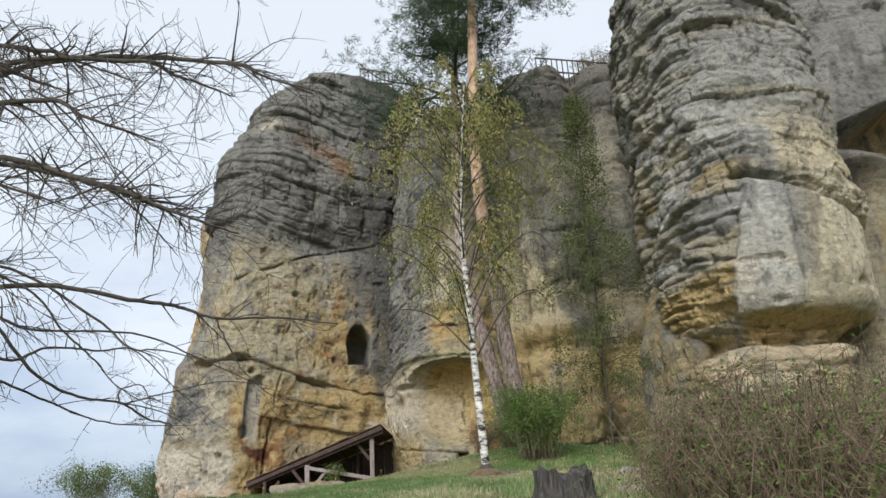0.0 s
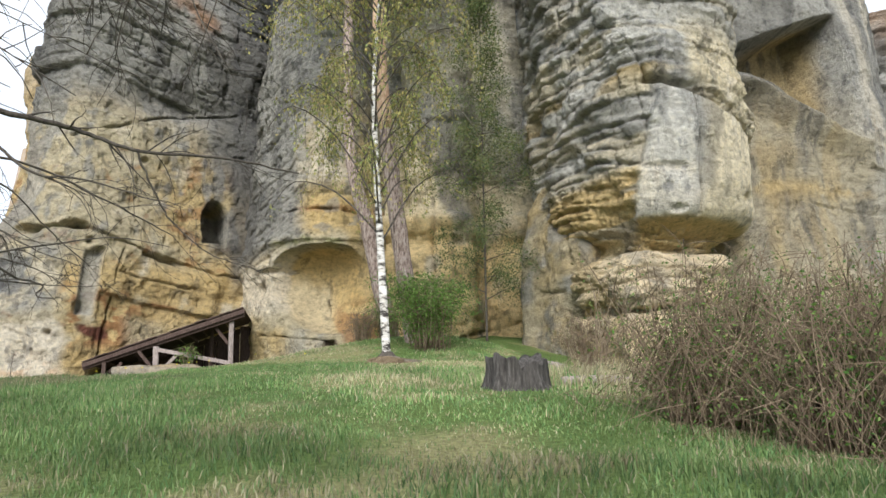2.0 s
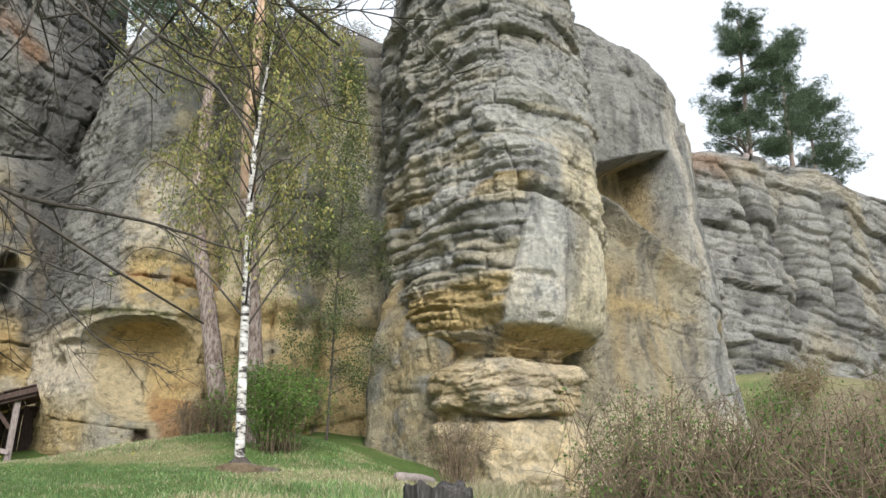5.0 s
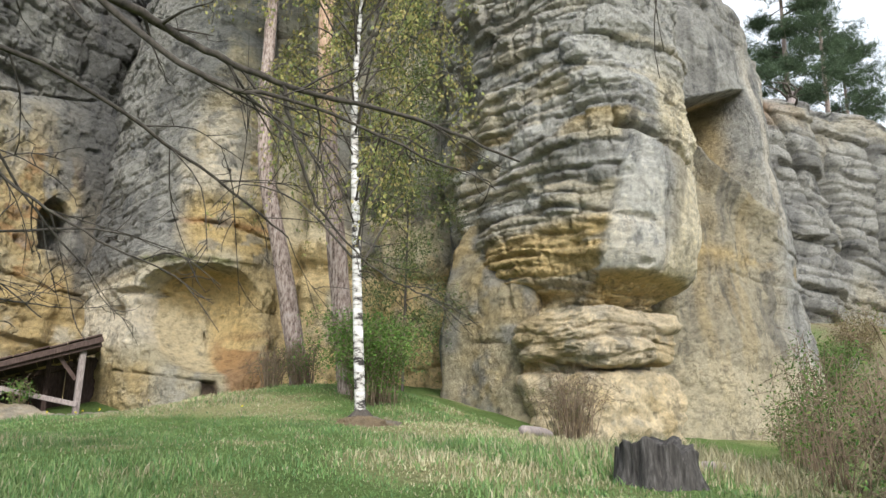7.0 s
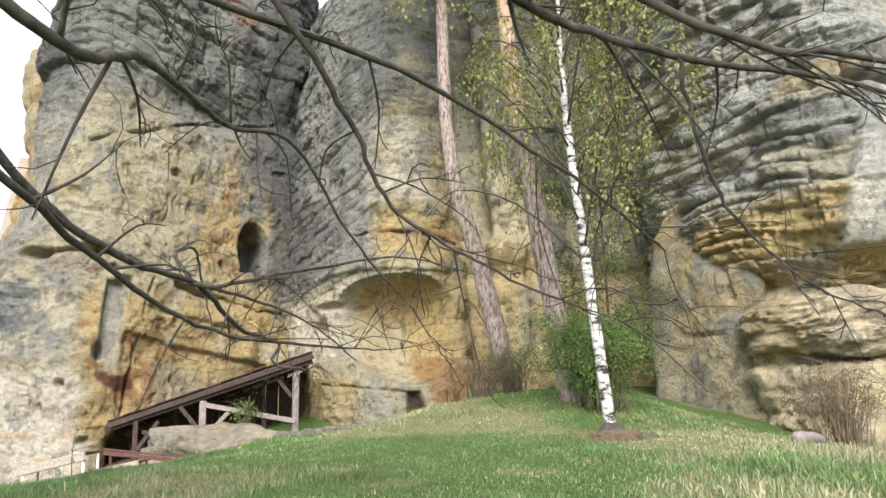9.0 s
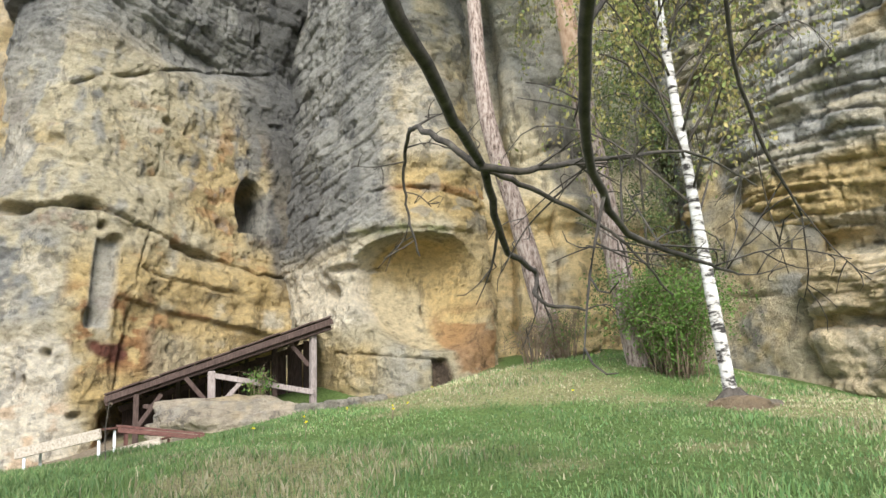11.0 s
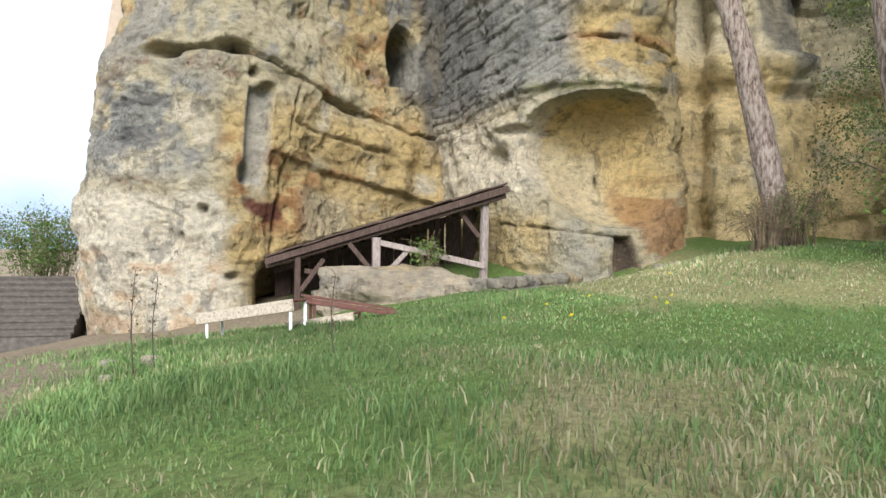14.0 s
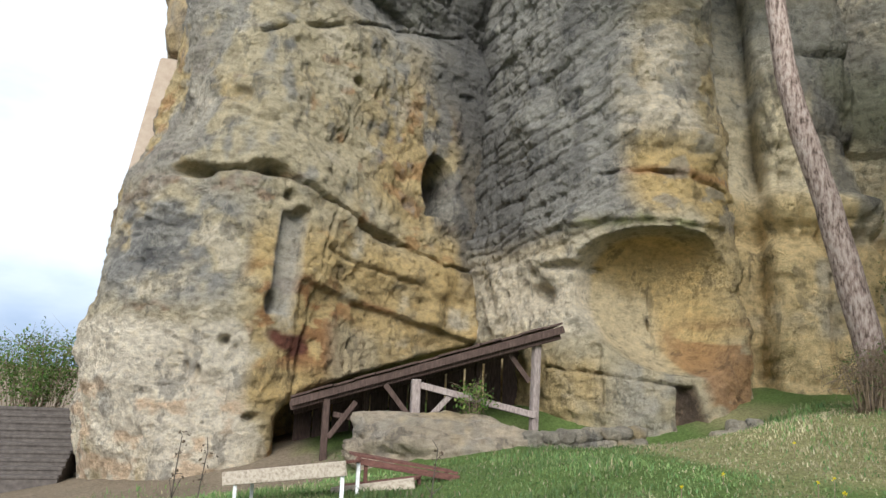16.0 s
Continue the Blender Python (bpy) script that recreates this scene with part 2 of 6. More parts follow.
METAL_RAIL = simple("rusted_rail_iron", [(0.3, (0.03, 0.025, 0.022)), (0.6, (0.08, 0.055, 0.045)), (0.8, (0.13, 0.08, 0.06))], 20, (1, 1, 1), 0.6, 0.2, 0.002)
STUMP_WOOD = simple("rotten_stump", [(0.3, (0.022, 0.02, 0.019)), (0.55, (0.075, 0.068, 0.062)), (0.8, (0.17, 0.16, 0.15))], 7, (3, 3, 0.5), 0.9, 1.0, 0.03)
STEP_STONE = simple("grey_stair_stone", [(0.3, (0.07, 0.06, 0.055)), (0.55, (0.115, 0.1, 0.09)), (0.8, (0.17, 0.15, 0.135))], 7, (1, 1, 1), 0.9, 0.5, 0.01)
PLASTER = simple("pale_plaster", [(0.3, (0.36, 0.28, 0.22)), (0.55, (0.44, 0.36, 0.29)), (0.8, (0.5, 0.42, 0.35))], 2.5, (1, 1, 1), 0.9, 0.2, 0.01)


def turf():
    m, n, l, b = material("turf")
    at = n.new("ShaderNodeAttribute")
    at.attribute_name = "surface_tint"
    g1 = tex_noise(n, l, 14, 8, 0.7)
    r1 = ramp(n, l, g1.outputs["Fac"], [(0.3, (0.45, 0.45, 0.4)), (0.55, (1, 1, 1)), (0.75, (1.35, 1.3, 1.15))])
    c = mixed(n, l, "MULTIPLY", 1.0, at.outputs["Color"], r1.outputs["Color"])
    l.new(c, b.inputs["Base Color"])
    b.inputs["Roughness"].default_value = 0.95
    b.inputs["Specular IOR Level"].default_value = 0.1
    add_bump(n, l, b, g1.outputs["Fac"], 1.0, 0.08)
    return m


TURF = turf()


# ---- ground ----
def sward(x, y):
    """Share of dry straw, share of bare earth at a place."""
    p = np.stack([x, y, 0 * x], 1)
    dry = fbm(p, 0.5, 4, 5) * 1.1 + 0.9 * np.exp(-((y - 6.5 - 0.12 * x) / 3.0) ** 2) * 0.5 - 0.12 - 0.16 * sstep(-2, -5, x)
    dry += 0.6 * np.exp(-(((x - 3.2) / 4.2) ** 2 + ((y - 17) / 3.0) ** 2)) + 0.5 * np.exp(-(((x + 0.5) / 2.5) ** 2 + ((y - 25.5) / 2.2) ** 2))
    dry += 0.25 * np.exp(-(((x + 7.5) / 3.0) ** 2 + ((y - 17.5) / 2.5) ** 2))
    dry += 0.7 * np.exp(-(((x - 4.6) / 3.4) ** 2 + ((y - 19) / 3.4) ** 2)) + 0.35 * np.exp(-(((x + 1.0) / 3.0) ** 2 + ((y - 23.5) / 3.0) ** 2))
    dry = sstep(-0.05, 0.42, dry + 0.35 * fbm(p, 2.2, 3, 6))
    bare = sstep(0.15, 0.7, fbm(p, 0.8, 4, 9) + 1.6 * sstep(-9.0, -12.3, x) * sstep(15, 21, y) - 0.2 + 1.2 * sstep(27.6, 29.5, y) * sstep(-6.5, -8, x))
    bare = np.maximum(bare, 0.9 * sstep(5, 8, x) * sstep(16, 14, y) * sstep(-0.4, 0.3, fbm(p, 0.6, 3, 21)))
    bare = np.maximum(bare, 0.85 * sstep(17, 21, x) * sstep(-0.5, 0.4, fbm(p, 0.35, 3, 22)))
    dry = np.maximum(dry, sstep(17, 21, x) * sstep(-0.5, 0.2, fbm(p, 0.4, 3, 23)) * 0.9)
    return dry, bare


def build_ground():
    def axis(lo, hi, n, c):
        s = np.linspace(-1, 1, n)
        k = np.sinh(s * 5.2) / np.sinh(5.2)
        return c + np.where(k < 0, -k * (lo - c), k * (hi - c))
    xs, ys = axis(-1600, 1600, 420, -3.0), axis(-1600, 1600, 420, 14.0)
    X, Y = np.meshgrid(xs, ys)
    x, y = X.ravel(), Y.ravel()
    z = ground_z(x, y)
    p = np.stack([x, y, 0 * x], 1)
    near = np.exp(-((x + 3) ** 2 + (y - 14) ** 2) / 60 ** 2)
    z = z + near * (0.10 * fbm(p, 0.45, 3, 2) + 0.035 * fbm(p, 2.2, 3, 3))
    far = sstep(60, 400, np.hypot(x, y))
    z = z + far * 6 * fbm(p, 0.006, 3, 4)
    n = len(xs)
    i = np.arange(n - 1)
    I, J = np.meshgrid(i, i)
    a = (J * n + I).ravel()
    me = mesh_of("ground", np.stack([x, y, z], 1), np.stack([a, a + 1, a + n + 1, a + n], 1))
    dry, bare = sward(x, y)
    green, straw, earth = np.array((0.12, 0.18, 0.055)), np.array((0.27, 0.26, 0.125)), np.array((0.25, 0.2, 0.145))
    c = green * (1 - dry[:, None]) + straw * dry[:, None]
    c = c * (1 - bare[:, None]) + earth * bare[:, None]
    surface_tint(me, np.clip(c * (1 + 0.25 * fbm(p, 1.7, 3, 31))[:, None], 0, 1))
    thing("ground", me, TURF, "sloping meadow turf with straw patches and bare earth", "ground", kind="structure")


build_ground()


# ---- sandstone masses ----
def smooth_loop(points, n):
    """A closed Catmull-Rom loop through a few plan corners, as a function of 0..1."""
    P = np.array(points, float)
    k = len(P)
    t = np.linspace(0, k, n, endpoint=False)
    i = t.astype(int)
    f = (t - i)[:, None]
    a, b, c, d = P[(i - 1) % k], P[i % k], P[(i + 1) % k], P[(i + 2) % k]
    return 0.5 * ((2 * b) + (c - a) * f + (2 * a - 5 * b + 4 * c - d) * f ** 2 + (3 * b - a - 3 * c + d) * f ** 3)


def beds(h, seed, thick):
    """Bedding: for a height along the beds, the bed's number and the place in it, 0..1."""
    rng = np.random.default_rng(seed)
    edges = np.cumsum(rng.uniform(0.45, 1.6, 400) * thick) - 60 * thick
    k = np.clip(np.searchsorted(edges, h) - 1, 0, 398)
    f = (h - edges[k]) / (edges[k + 1] - edges[k])
    return k, f, edges[k + 1] - edges[k]


def rock_mass(name, plan, centre, profile, zlo, relief, colour, label, step=0.06, n_loop=1400, cuts=()):
    """A weathered rock tower: a plan loop scaled up a profile of (z, scale, shift x, shift y), with relief and a colour
    of minerals and painted shade.
    """
    raw = smooth_loop(plan, 4000)
    nxt = np.roll(raw, -1, 0)
    seg = np.hypot(*(nxt - raw).T)
    # the side towards the meadow is sampled finer
    mid = raw[:, 1] < centre[1]
    w = seg * np.where(mid, 1.0, 0.12)
    cum = np.concatenate([[0], np.cumsum(w)])
    s = np.linspace(0, cum[-1], n_loop, endpoint=False)
    u = np.interp(s, cum, np.arange(4001))
    ring = np.stack([np.interp(u, np.arange(4001), np.append(raw[:, k], raw[0, k])) for k in (0, 1)], 1)
    tan = np.roll(ring, -3, 0) - np.roll(ring, 3, 0)
    nor = np.stack([tan[:, 1], -tan[:, 0]], 1)
    nor /= np.linalg.norm(nor, axis=1)[:, None]
    out = ring - np.array(centre)
    nor *= np.sign((nor * out).sum(1).mean())
    pr = np.array(profile, float)
    zs = np.arange(zlo, pr[-1, 0], step)
    fine = np.linspace(pr[0, 0], pr[-1, 0], 300)
    def track(k):
        v = np.interp(fine, pr[:, 0], pr[:, k])
        ker = np.ones(9) / 9
        v2 = np.convolve(np.pad(v, 4, mode="edge"), ker, "valid")
        return np.interp(zs, fine, v2)
    sc, sx, sy = track(1), track(2), track(3)
    nz, nr = len(zs), len(ring)
    XY = np.array(centre) + out[None] * sc[:, None, None] + np.stack([sx, sy], 1)[:, None, :]
    Z = np.repeat(zs[:, None], nr, 1)
    N = np.repeat(nor[None], nz, 0)
    base = np.concatenate([XY, Z[..., None]], 2).reshape(-1, 3)
    N = N.reshape(-1, 2)
    front = N[:, 1] < 0.35
    d = np.zeros(len(base))
    dz = np.zeros(len(base))
    off = relief(base[front], N[front])
    d[front] = off[0]
    dz[front] = off[1]
    d[~front] = 0.4 * fbm(base[~front], 0.35, 3, 77)
    co = base.copy()
    co[:, :2] += N * d[:, None]
    co[:, 2] += dz
    i, j = np.meshgrid(np.arange(nr), np.arange(nz - 1))
    a, b = (j * nr + i).ravel(), (j * nr + (i + 1) % nr).ravel()
    quads = np.stack([a, b, b + nr, a + nr], 1)
    top = len(co)
    co = np.concatenate([co, [[*co[-nr:, :2].mean(0), co[-nr:, 2].mean() + 0.25]]])
    r = np.arange(nr)
    tris = np.stack([(nz - 1) * nr + r, (nz - 1) * nr + (r + 1) % nr, np.full(nr, top)], 1)
    col = np.full((len(co), 3), 0.2)
    col[:-1][front] = colour(base[front], N[front], d[front])
    col = np.clip(col, 0.01, 0.9)
    if cuts:
        rock = hub(name, (*centre, zlo), label, "rock")
        rows = [0] + [int(np.searchsorted(zs, z)) for z, _ in cuts[1:]] + [nz - 1]
        for k, (_, piece) in enumerate(cuts):
            r0, r1 = rows[k], rows[k + 1]
            last = k == len(cuts) - 1
            pick = np.arange(r0 * nr, (r1 + 1) * nr)
            pick = np.append(pick, top) if last else pick
            fan = np.where(tris == top, len(pick) - 1, tris - r0 * nr) if last else None
            me = mesh_of(piece, co[pick], quads[r0 * nr:r1 * nr] - r0 * nr, fan)
            surface_tint(me, col[pick])
            ob = part(piece, me, SANDSTONE, rock)
            ob.matrix_parent_inverse = rock.matrix_world.inverted()
        return rock
    me = mesh_of(name, co, quads, tris)
    surface_tint(me, col)
    return thing(name, me, SANDSTONE, label, "rock")


GREY, DARK, PALE = np.array((0.375, 0.365, 0.335)), np.array((0.12, 0.117, 0.112)), np.array((0.6, 0.52, 0.36))
OCHRE, RUST, WHITE = np.array((0.56, 0.41, 0.19)), np.array((0.37, 0.19, 0.085)), np.array((0.72, 0.65, 0.53))
MOSS = np.array((0.16, 0.17, 0.06))


def blend(c, target, w):
    w = np.clip(w, 0, 1)[:, None]
    return c * (1 - w) + target * w


def bedded(p, N, seed, thick, amp, tilt=(0.0, 0.0), groove=0.5, wav=0.25, sharp=5):
    """Outward relief of bedded stone: each bed stands out by its own amount, joints are worn back."""
    h = p[:, 2] - tilt[0] * p[:, 0] - tilt[1] * p[:, 1] + wav * fbm(p, 0.3, 2, seed + 3)
    k, f, t = beds(h, seed, thick)
    along = np.stack([p[:, 0] * 0.55, p[:, 1] * 0.55, k * 7.31], 1)
    own = vnoise(along, seed) * 0.6 + vnoise(along * 2.7, seed + 1) * 0.4
    bulge = 1 - np.abs(2 * f - 1) ** sharp
    return amp * (0.55 * own + groove * (bulge - 0.8)), k, f


def blocky(p, s, seed, thick, amp, tilt=(0.0, 0.0), width=1.3, groove=0.3, wav=0.3, joint=0.15):
    """Beds split by upright joints into blocks, each standing out by its own amount; s runs along the face."""
    h = p[:, 2] - tilt[0] * p[:, 0] - tilt[1] * p[:, 1] + wav * fbm(p, 0.3, 3, seed + 3)
    k, f, t = beds(h, seed, thick)
    z = np.zeros_like(k)
    wk = width * (0.6 + 1.2 * hash01(k, z, z, seed + 5))
    cell = (s + 0.12 * fbm(p, 1.5, 2, seed + 8)) / wk + 17 * hash01(k, z, z, seed + 6)
    ci = np.floor(cell)
    cf = cell - ci
    own = 2 * hash01(ci, k, z, seed) - 1 + 0.8 * (2 * hash01(z, k, z, seed + 9) - 1)
    edge = np.abs(2 * f - 1) ** 9
    up = np.exp(-(np.minimum(cf, 1 - cf) * wk / 0.06) ** 2) * (hash01(ci, k, z, seed + 7) > 0.45)
    return amp * (0.42 * own - groove * edge) - joint * up


def broken(p, seed, scale, amp):
    """Broken faces: stepped relief with sharp little edges."""
    g = fbm(p, scale, 3, seed) * 5.0
    f = g - np.floor(g)
    return amp * (np.floor(g) + sstep(0.78, 1.0, f)) / 5.0


def cracks(p, segs):
    """Joints as (x0, z0, x1, z1, half width, depth), seen on the face."""
    d = np.zeros(len(p))
    wob = 0.12 * fbm(p, 1.3, 3, 91)
    for x0, z0, x1, z1, w, dep in segs:
        ax, az = x1 - x0, z1 - z0
        L2 = ax * ax + az * az
        t = np.clip(((p[:, 0] - x0) * ax + (p[:, 2] - z0) * az) / L2, 0, 1)
        q = np.hypot(p[:, 0] - x0 - t * ax + wob, p[:, 2] - z0 - t * az + wob)
        d -= dep * np.exp(-(q / w) ** 2)
    return d


def pits(p, seed, scale, amount):
    """Scattered small holes in soft beds."""
    g = vnoise(p * scale, seed)
    return -amount * sstep(0.62, 0.9, g)


# great tower with the cut niche
def hollow(p, x0, z0, hw, hh, depth, soft=4):
    """A worn hole in the face, hw and hh its half width and height."""
    return -depth * np.exp(-(((p[:, 0] - x0) / hw) ** 2 + ((p[:, 2] - z0) / hh) ** 2) ** (soft / 2))


def relief_tower(p, N):
    x, z = p[:, 0], p[:, 2]
    up = sstep(13.0, 16.5, z + 1.5 * fbm(p, 0.2, 2, 8))
    b1, _, _ = bedded(p, N, 3, 0.75, 0.3, (-0.18, 0), 0.5, 0.5, 8)
    b2, _, _ = bedded(p, N, 4, 1.9, 0.12, (-0.25, 0), 0.25, 0.9, 14)
    b1 = b1 * (0.3 + 1.1 * sstep(-0.3, 0.4, fbm(p, 0.4, 3, 18)))
    d = up * b1 + (1 - up) * b2 + 0.5 * fbm(p, 0.22, 3, 5) + 0.12 * fbm(p, 0.9, 4, 6) + 0.05 * fbm(p, 3.5, 3, 7) + broken(p, 16, 0.5, 0.26) + broken(p, 17, 1.5, 0.17)
    d += pits(p, 14, 1.7, 0.2) * sstep(-0.1, 0.3, fbm(p, 0.5, 2, 19)) + pits(p, 15, 3.6, 0.1)
    d += up * blocky(p, p[:, 0], 12, 0.8, 0.4, (-0.18, 0), 2.0, 0.3, 0.6, 0.1)
    # the foot swells out on the open side
    d += 0.5 * sstep(-0.35, -0.85, N[:, 0]) * sstep(9.6, 7.8, z) * sstep(-1, 2, z)
    # ledge line falling to the crevice, worn into holes
    ledge = np.interp(x, [-12.8, -10.9, -9.0, -8.4, -7.1, -6.5, -5.2, -3.8], [7.6, 8.0, 8.1, 7.95, 7.5, 7.3, 6.95, 6.5]) + 0.22 * fbm(p, 1.6, 4, 20)
    d += 0.16 * sstep(-0.05, 0.12, z - ledge) * np.exp(-((z - ledge) / 0.6) ** 2) * sstep(-6.9, -8.0, x) * sstep(-11.6, -10.6, x)
    d += -0.28 * np.exp(-((z - ledge) / 0.045) ** 2) * sstep(-11.6, -10.8, x) * sstep(-0.5, 0.0, fbm(p, 0.9, 2, 33) + 0.2)
    d += hollow(p, -9.05, 8.1, 0.42, 0.16, 0.75) + hollow(p, -10.85, 7.95, 0.4, 0.17, 0.7) + hollow(p, -8.5, 7.5, 0.13, 0.14, 0.4) + hollow(p, -8.15, 7.1, 0.22, 0.16, 0.4)
    wedge = ledge - z
    d += -0.5 * sstep(0, 0.08, wedge) * sstep(0.34, 0.2, wedge) * sstep(-6.75, -6.5, x) * sstep(-5.0, -5.4, x)
    d += hollow(p, -4.9, 8.2, 0.14, 0.17, 0.35) + hollow(p, -9.75, 3.75, 0.12, 0.12, 0.35) + hollow(p, -8.95, 2.0, 0.2, 0.1, 0.35) + hollow(p, -10.3, 3.0, 0.07, 0.15, 0.25) + hollow(p, -10.6, 3.1, 0.06, 0.13, 0.25) + hollow(p, -6.7, 11.4, 0.15, 0.12, 0.3) + hollow(p, -9.9, 10.1, 0.3, 0.25, 0.35)
    d += cracks(p, [(-9.6, 12.05, -7.7, 12.75, 0.05, 0.28), (-7.7, 12.75, -5.8, 13.8, 0.05, 0.28), (-5.8, 13.8, -2.9, 14.7, 0.05, 0.28),
                    (-6.97, 10.4, -6.9, 8.6, 0.035, 0.25), (-6.9, 8.6, -7.55, 6.3, 0.035, 0.28), (-7.55, 6.3, -7.6, 5.1, 0.035, 0.28), (-7.6, 5.1, -7.9, 2.4, 0.04, 0.35),
                    (-7.4, 6.3, -4.6, 5.7, 0.05, 0.2)])
    # bulging lip, and the smooth worn face drawn back beneath its slanting edge
    d += 0.4 * np.exp(-((x + 4.7) / 1.5) ** 2 - ((z - 6.05) / 0.5) ** 2)
    lip = 5.45 - 0.2 * (x + 8.1) - z + 0.06 * fbm(p, 1.5, 3, 21)
    d += -(0.1 + 0.07 * np.clip(x + 8, 0, 3)) * sstep(0, 0.12, lip) * sstep(-8.15, -7.95, x)
    # upright cut slot with a deeper corner at its foot
    sx = x - 0.06 * (z - 4.5)
    slot = sstep(-8.82, -8.74, sx) * sstep(-8.14, -8.24, sx) * sstep(4.45, 4.52, z) * sstep(7.12, 7.0, z)
    d = d * (1 - 0.6 * slot) - 0.3 * slot
    d += hollow(p, -8.72, 4.72, 0.17, 0.3, 0.35, 6)
    # arched niche
    nx, nz = x + 3.8, z - 9.0
    arch = sstep(0.56, 0.51, np.abs(nx)) * sstep(-1.02, -0.97, nz) * sstep(1.14, 1.08, nz + 0.55 * (np.abs(nx) / 0.5) ** 2.4 * sstep(0.0, 0.6, nz))
    d = d * (1 - arch) - 2.4 * arch
    # low hollow in which the shed stands
    hol = np.exp(-((x + 5.0) / 2.9) ** 6) * sstep(3.5, 2.5, z + 0.3 * (-5.2 - x))
    d = d * (1 - 0.8 * hol) - 3.4 * hol
    # bulging brow under the dark top
    d += 0.5 * np.exp(-((z - 17.5 + 0.12 * x) / 1.5) ** 2) - 0.6 * np.exp(-((z - 14.8 - 0.05 * x) / 0.8) ** 2) * sstep(-9, -6, x)
    return d, -0.0 * d


def colour_tower(p, N, d):
    x, z = p[:, 0], p[:, 2]
    n1, n2, n3 = fbm(p, 0.25, 4, 41), fbm(p, 0.8, 5, 42), fbm(p * np.array((1, 1, 0.3)), 0.9, 5, 43)
    n4 = fbm(p * np.array((1, 1, 1.6)), 1.7, 5, 44)
    c = np.repeat(PALE[None] * 0.84, len(p), 0)
    c = blend(c, OCHRE * 0.95, sstep(-0.2, 0.3, n1 + 0.5 * n2 + 0.2 * n4) * 0.75)
    c = blend(c, RUST * 1.1, sstep(0.22, 0.42, n4 + 0.5 * n1) * sstep(13, 11, z) * 0.6)
    c = blend(c, WHITE * 0.9, sstep(0.18, 0.36, -n2 + 0.4 * n3) * 0.5)
    # grey crust on the rounded open side
    c = blend(c, GREY * 0.8, sstep(-0.12, 0.12, n3 + 0.35 * n4 + 0.25 * sstep(-8.3, -10, x) - 0.14) * sstep(7.0, 8.2, z) * 0.85)
    c = blend(c, GREY * 0.85, np.exp(-((x + 11.0) / 1.7) ** 4 - ((z - 6.0) / 1.5) ** 4) * 1.3 * sstep(-0.3, 0.05, n2 + 0.5 * n3 + 0.3 * n4))
    c = blend(c, DARK * 1.2, np.exp(-((x + 11.6) / 1.0) ** 2 - ((z - 6.3) / 0.9) ** 2) * 1.2 * sstep(-0.05, 0.2, n4 + 0.4 * n3))
    # warm worn face round the slot and under the lip
    warm = sstep(-9.7, -8.9, x + 0.5 * n2) * sstep(7.3, 6.3, z + 0.4 * n2) * sstep(1.8, 2.6, z)
    c = blend(c, OCHRE * 0.98, warm * sstep(-0.5, -0.1, n2 + 0.3 * n4) * 0.85)
    c = blend(c, RUST, warm * sstep(5.9, 5.2, z + 0.1 * (x + 8)) * sstep(2.9, 3.5, z) * sstep(-0.02, 0.14, n4 + 0.4 * n2) * sstep(-5.6, -7.0, x) * 0.9)
    c = blend(c, RUST * 0.8, np.exp(-((5.45 - 0.2 * (x + 8.1) - z) / 0.09) ** 2) * sstep(-8.2, -8.0, x) * sstep(-4.8, -5.4, x) * sstep(-0.4, 0.1, n4) * 0.9)
    c = blend(c, PALE * 0.8, warm * sstep(0.3, 0.9, 5.35 - 0.2 * (x + 8.1) - z) * sstep(-7.3, -6.7, x) * sstep(-0.3, 0.2, n2) * 0.75)
    c = blend(c, np.array((0.16, 0.065, 0.045)), sstep(0.35, 0.7, np.exp(-(((x + 8.15) / 0.75) ** 2 + ((z - 3.85 + 0.2 * (x + 8.2)) / 0.34) ** 2)) + 0.55 * n4))
    slot = sstep(-8.9, -8.75, x - 0.06 * (z - 4.5)) * sstep(-8.1, -8.24, x - 0.06 * (z - 4.5)) * sstep(4.4, 4.52, z) * sstep(7.15, 7.0, z)
    c = blend(c, GREY * 1.15, slot * 0.8)
    # whitened, pitted band at the foot
    band = sstep(4.3, 3.9, z + 0.3 * n2 + 0.05 * (x + 10)) * sstep(-8.9, -9.4, x + 0.3 * n2)
    c = blend(c, WHITE * 0.98, band * sstep(-0.6, -0.1, n3 + 0.3 * n4) * 0.9)
    c = blend(c, np.array((0.62, 0.45, 0.3)), band * sstep(2.9, 2.5, z + 0.3 * n2) * sstep(-0.05, 0.2, n4 + 0.3 * n2) * 0.8)
    c = blend(c, WHITE * 0.95, sstep(1.1, 0.6, np.abs(x + 10.6)) * sstep(13.5, 10.5, z) * sstep(8.5, 10, z) * sstep(0.0, 0.25, n3) * 0.8)
    c = blend(c, GREY * 0.78, sstep(11.5, 15.5, z + 2.2 * n1 + 1.0 * n2 + 0.15 * (x + 7)))
    c = blend(c, DARK, sstep(0.0, 0.35, n3 + 0.4 * n2) * sstep(12, 16, z) * 0.7)
    c = blend(c, RUST * 0.7 + 0.06, 0.75 * np.exp(-(((x + 4.6) / 2.2) ** 2 + ((z - 18.9 + 0.5 * (x + 4.6)) / 0.9) ** 2)) * sstep(-0.3, 0.2, n2) * 1.2)
    # black streak beside the crevice, with the crevice's shade painted into the colour
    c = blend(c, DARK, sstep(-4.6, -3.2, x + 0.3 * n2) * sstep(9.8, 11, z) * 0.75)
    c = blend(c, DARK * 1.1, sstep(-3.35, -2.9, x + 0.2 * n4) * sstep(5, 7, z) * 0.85)
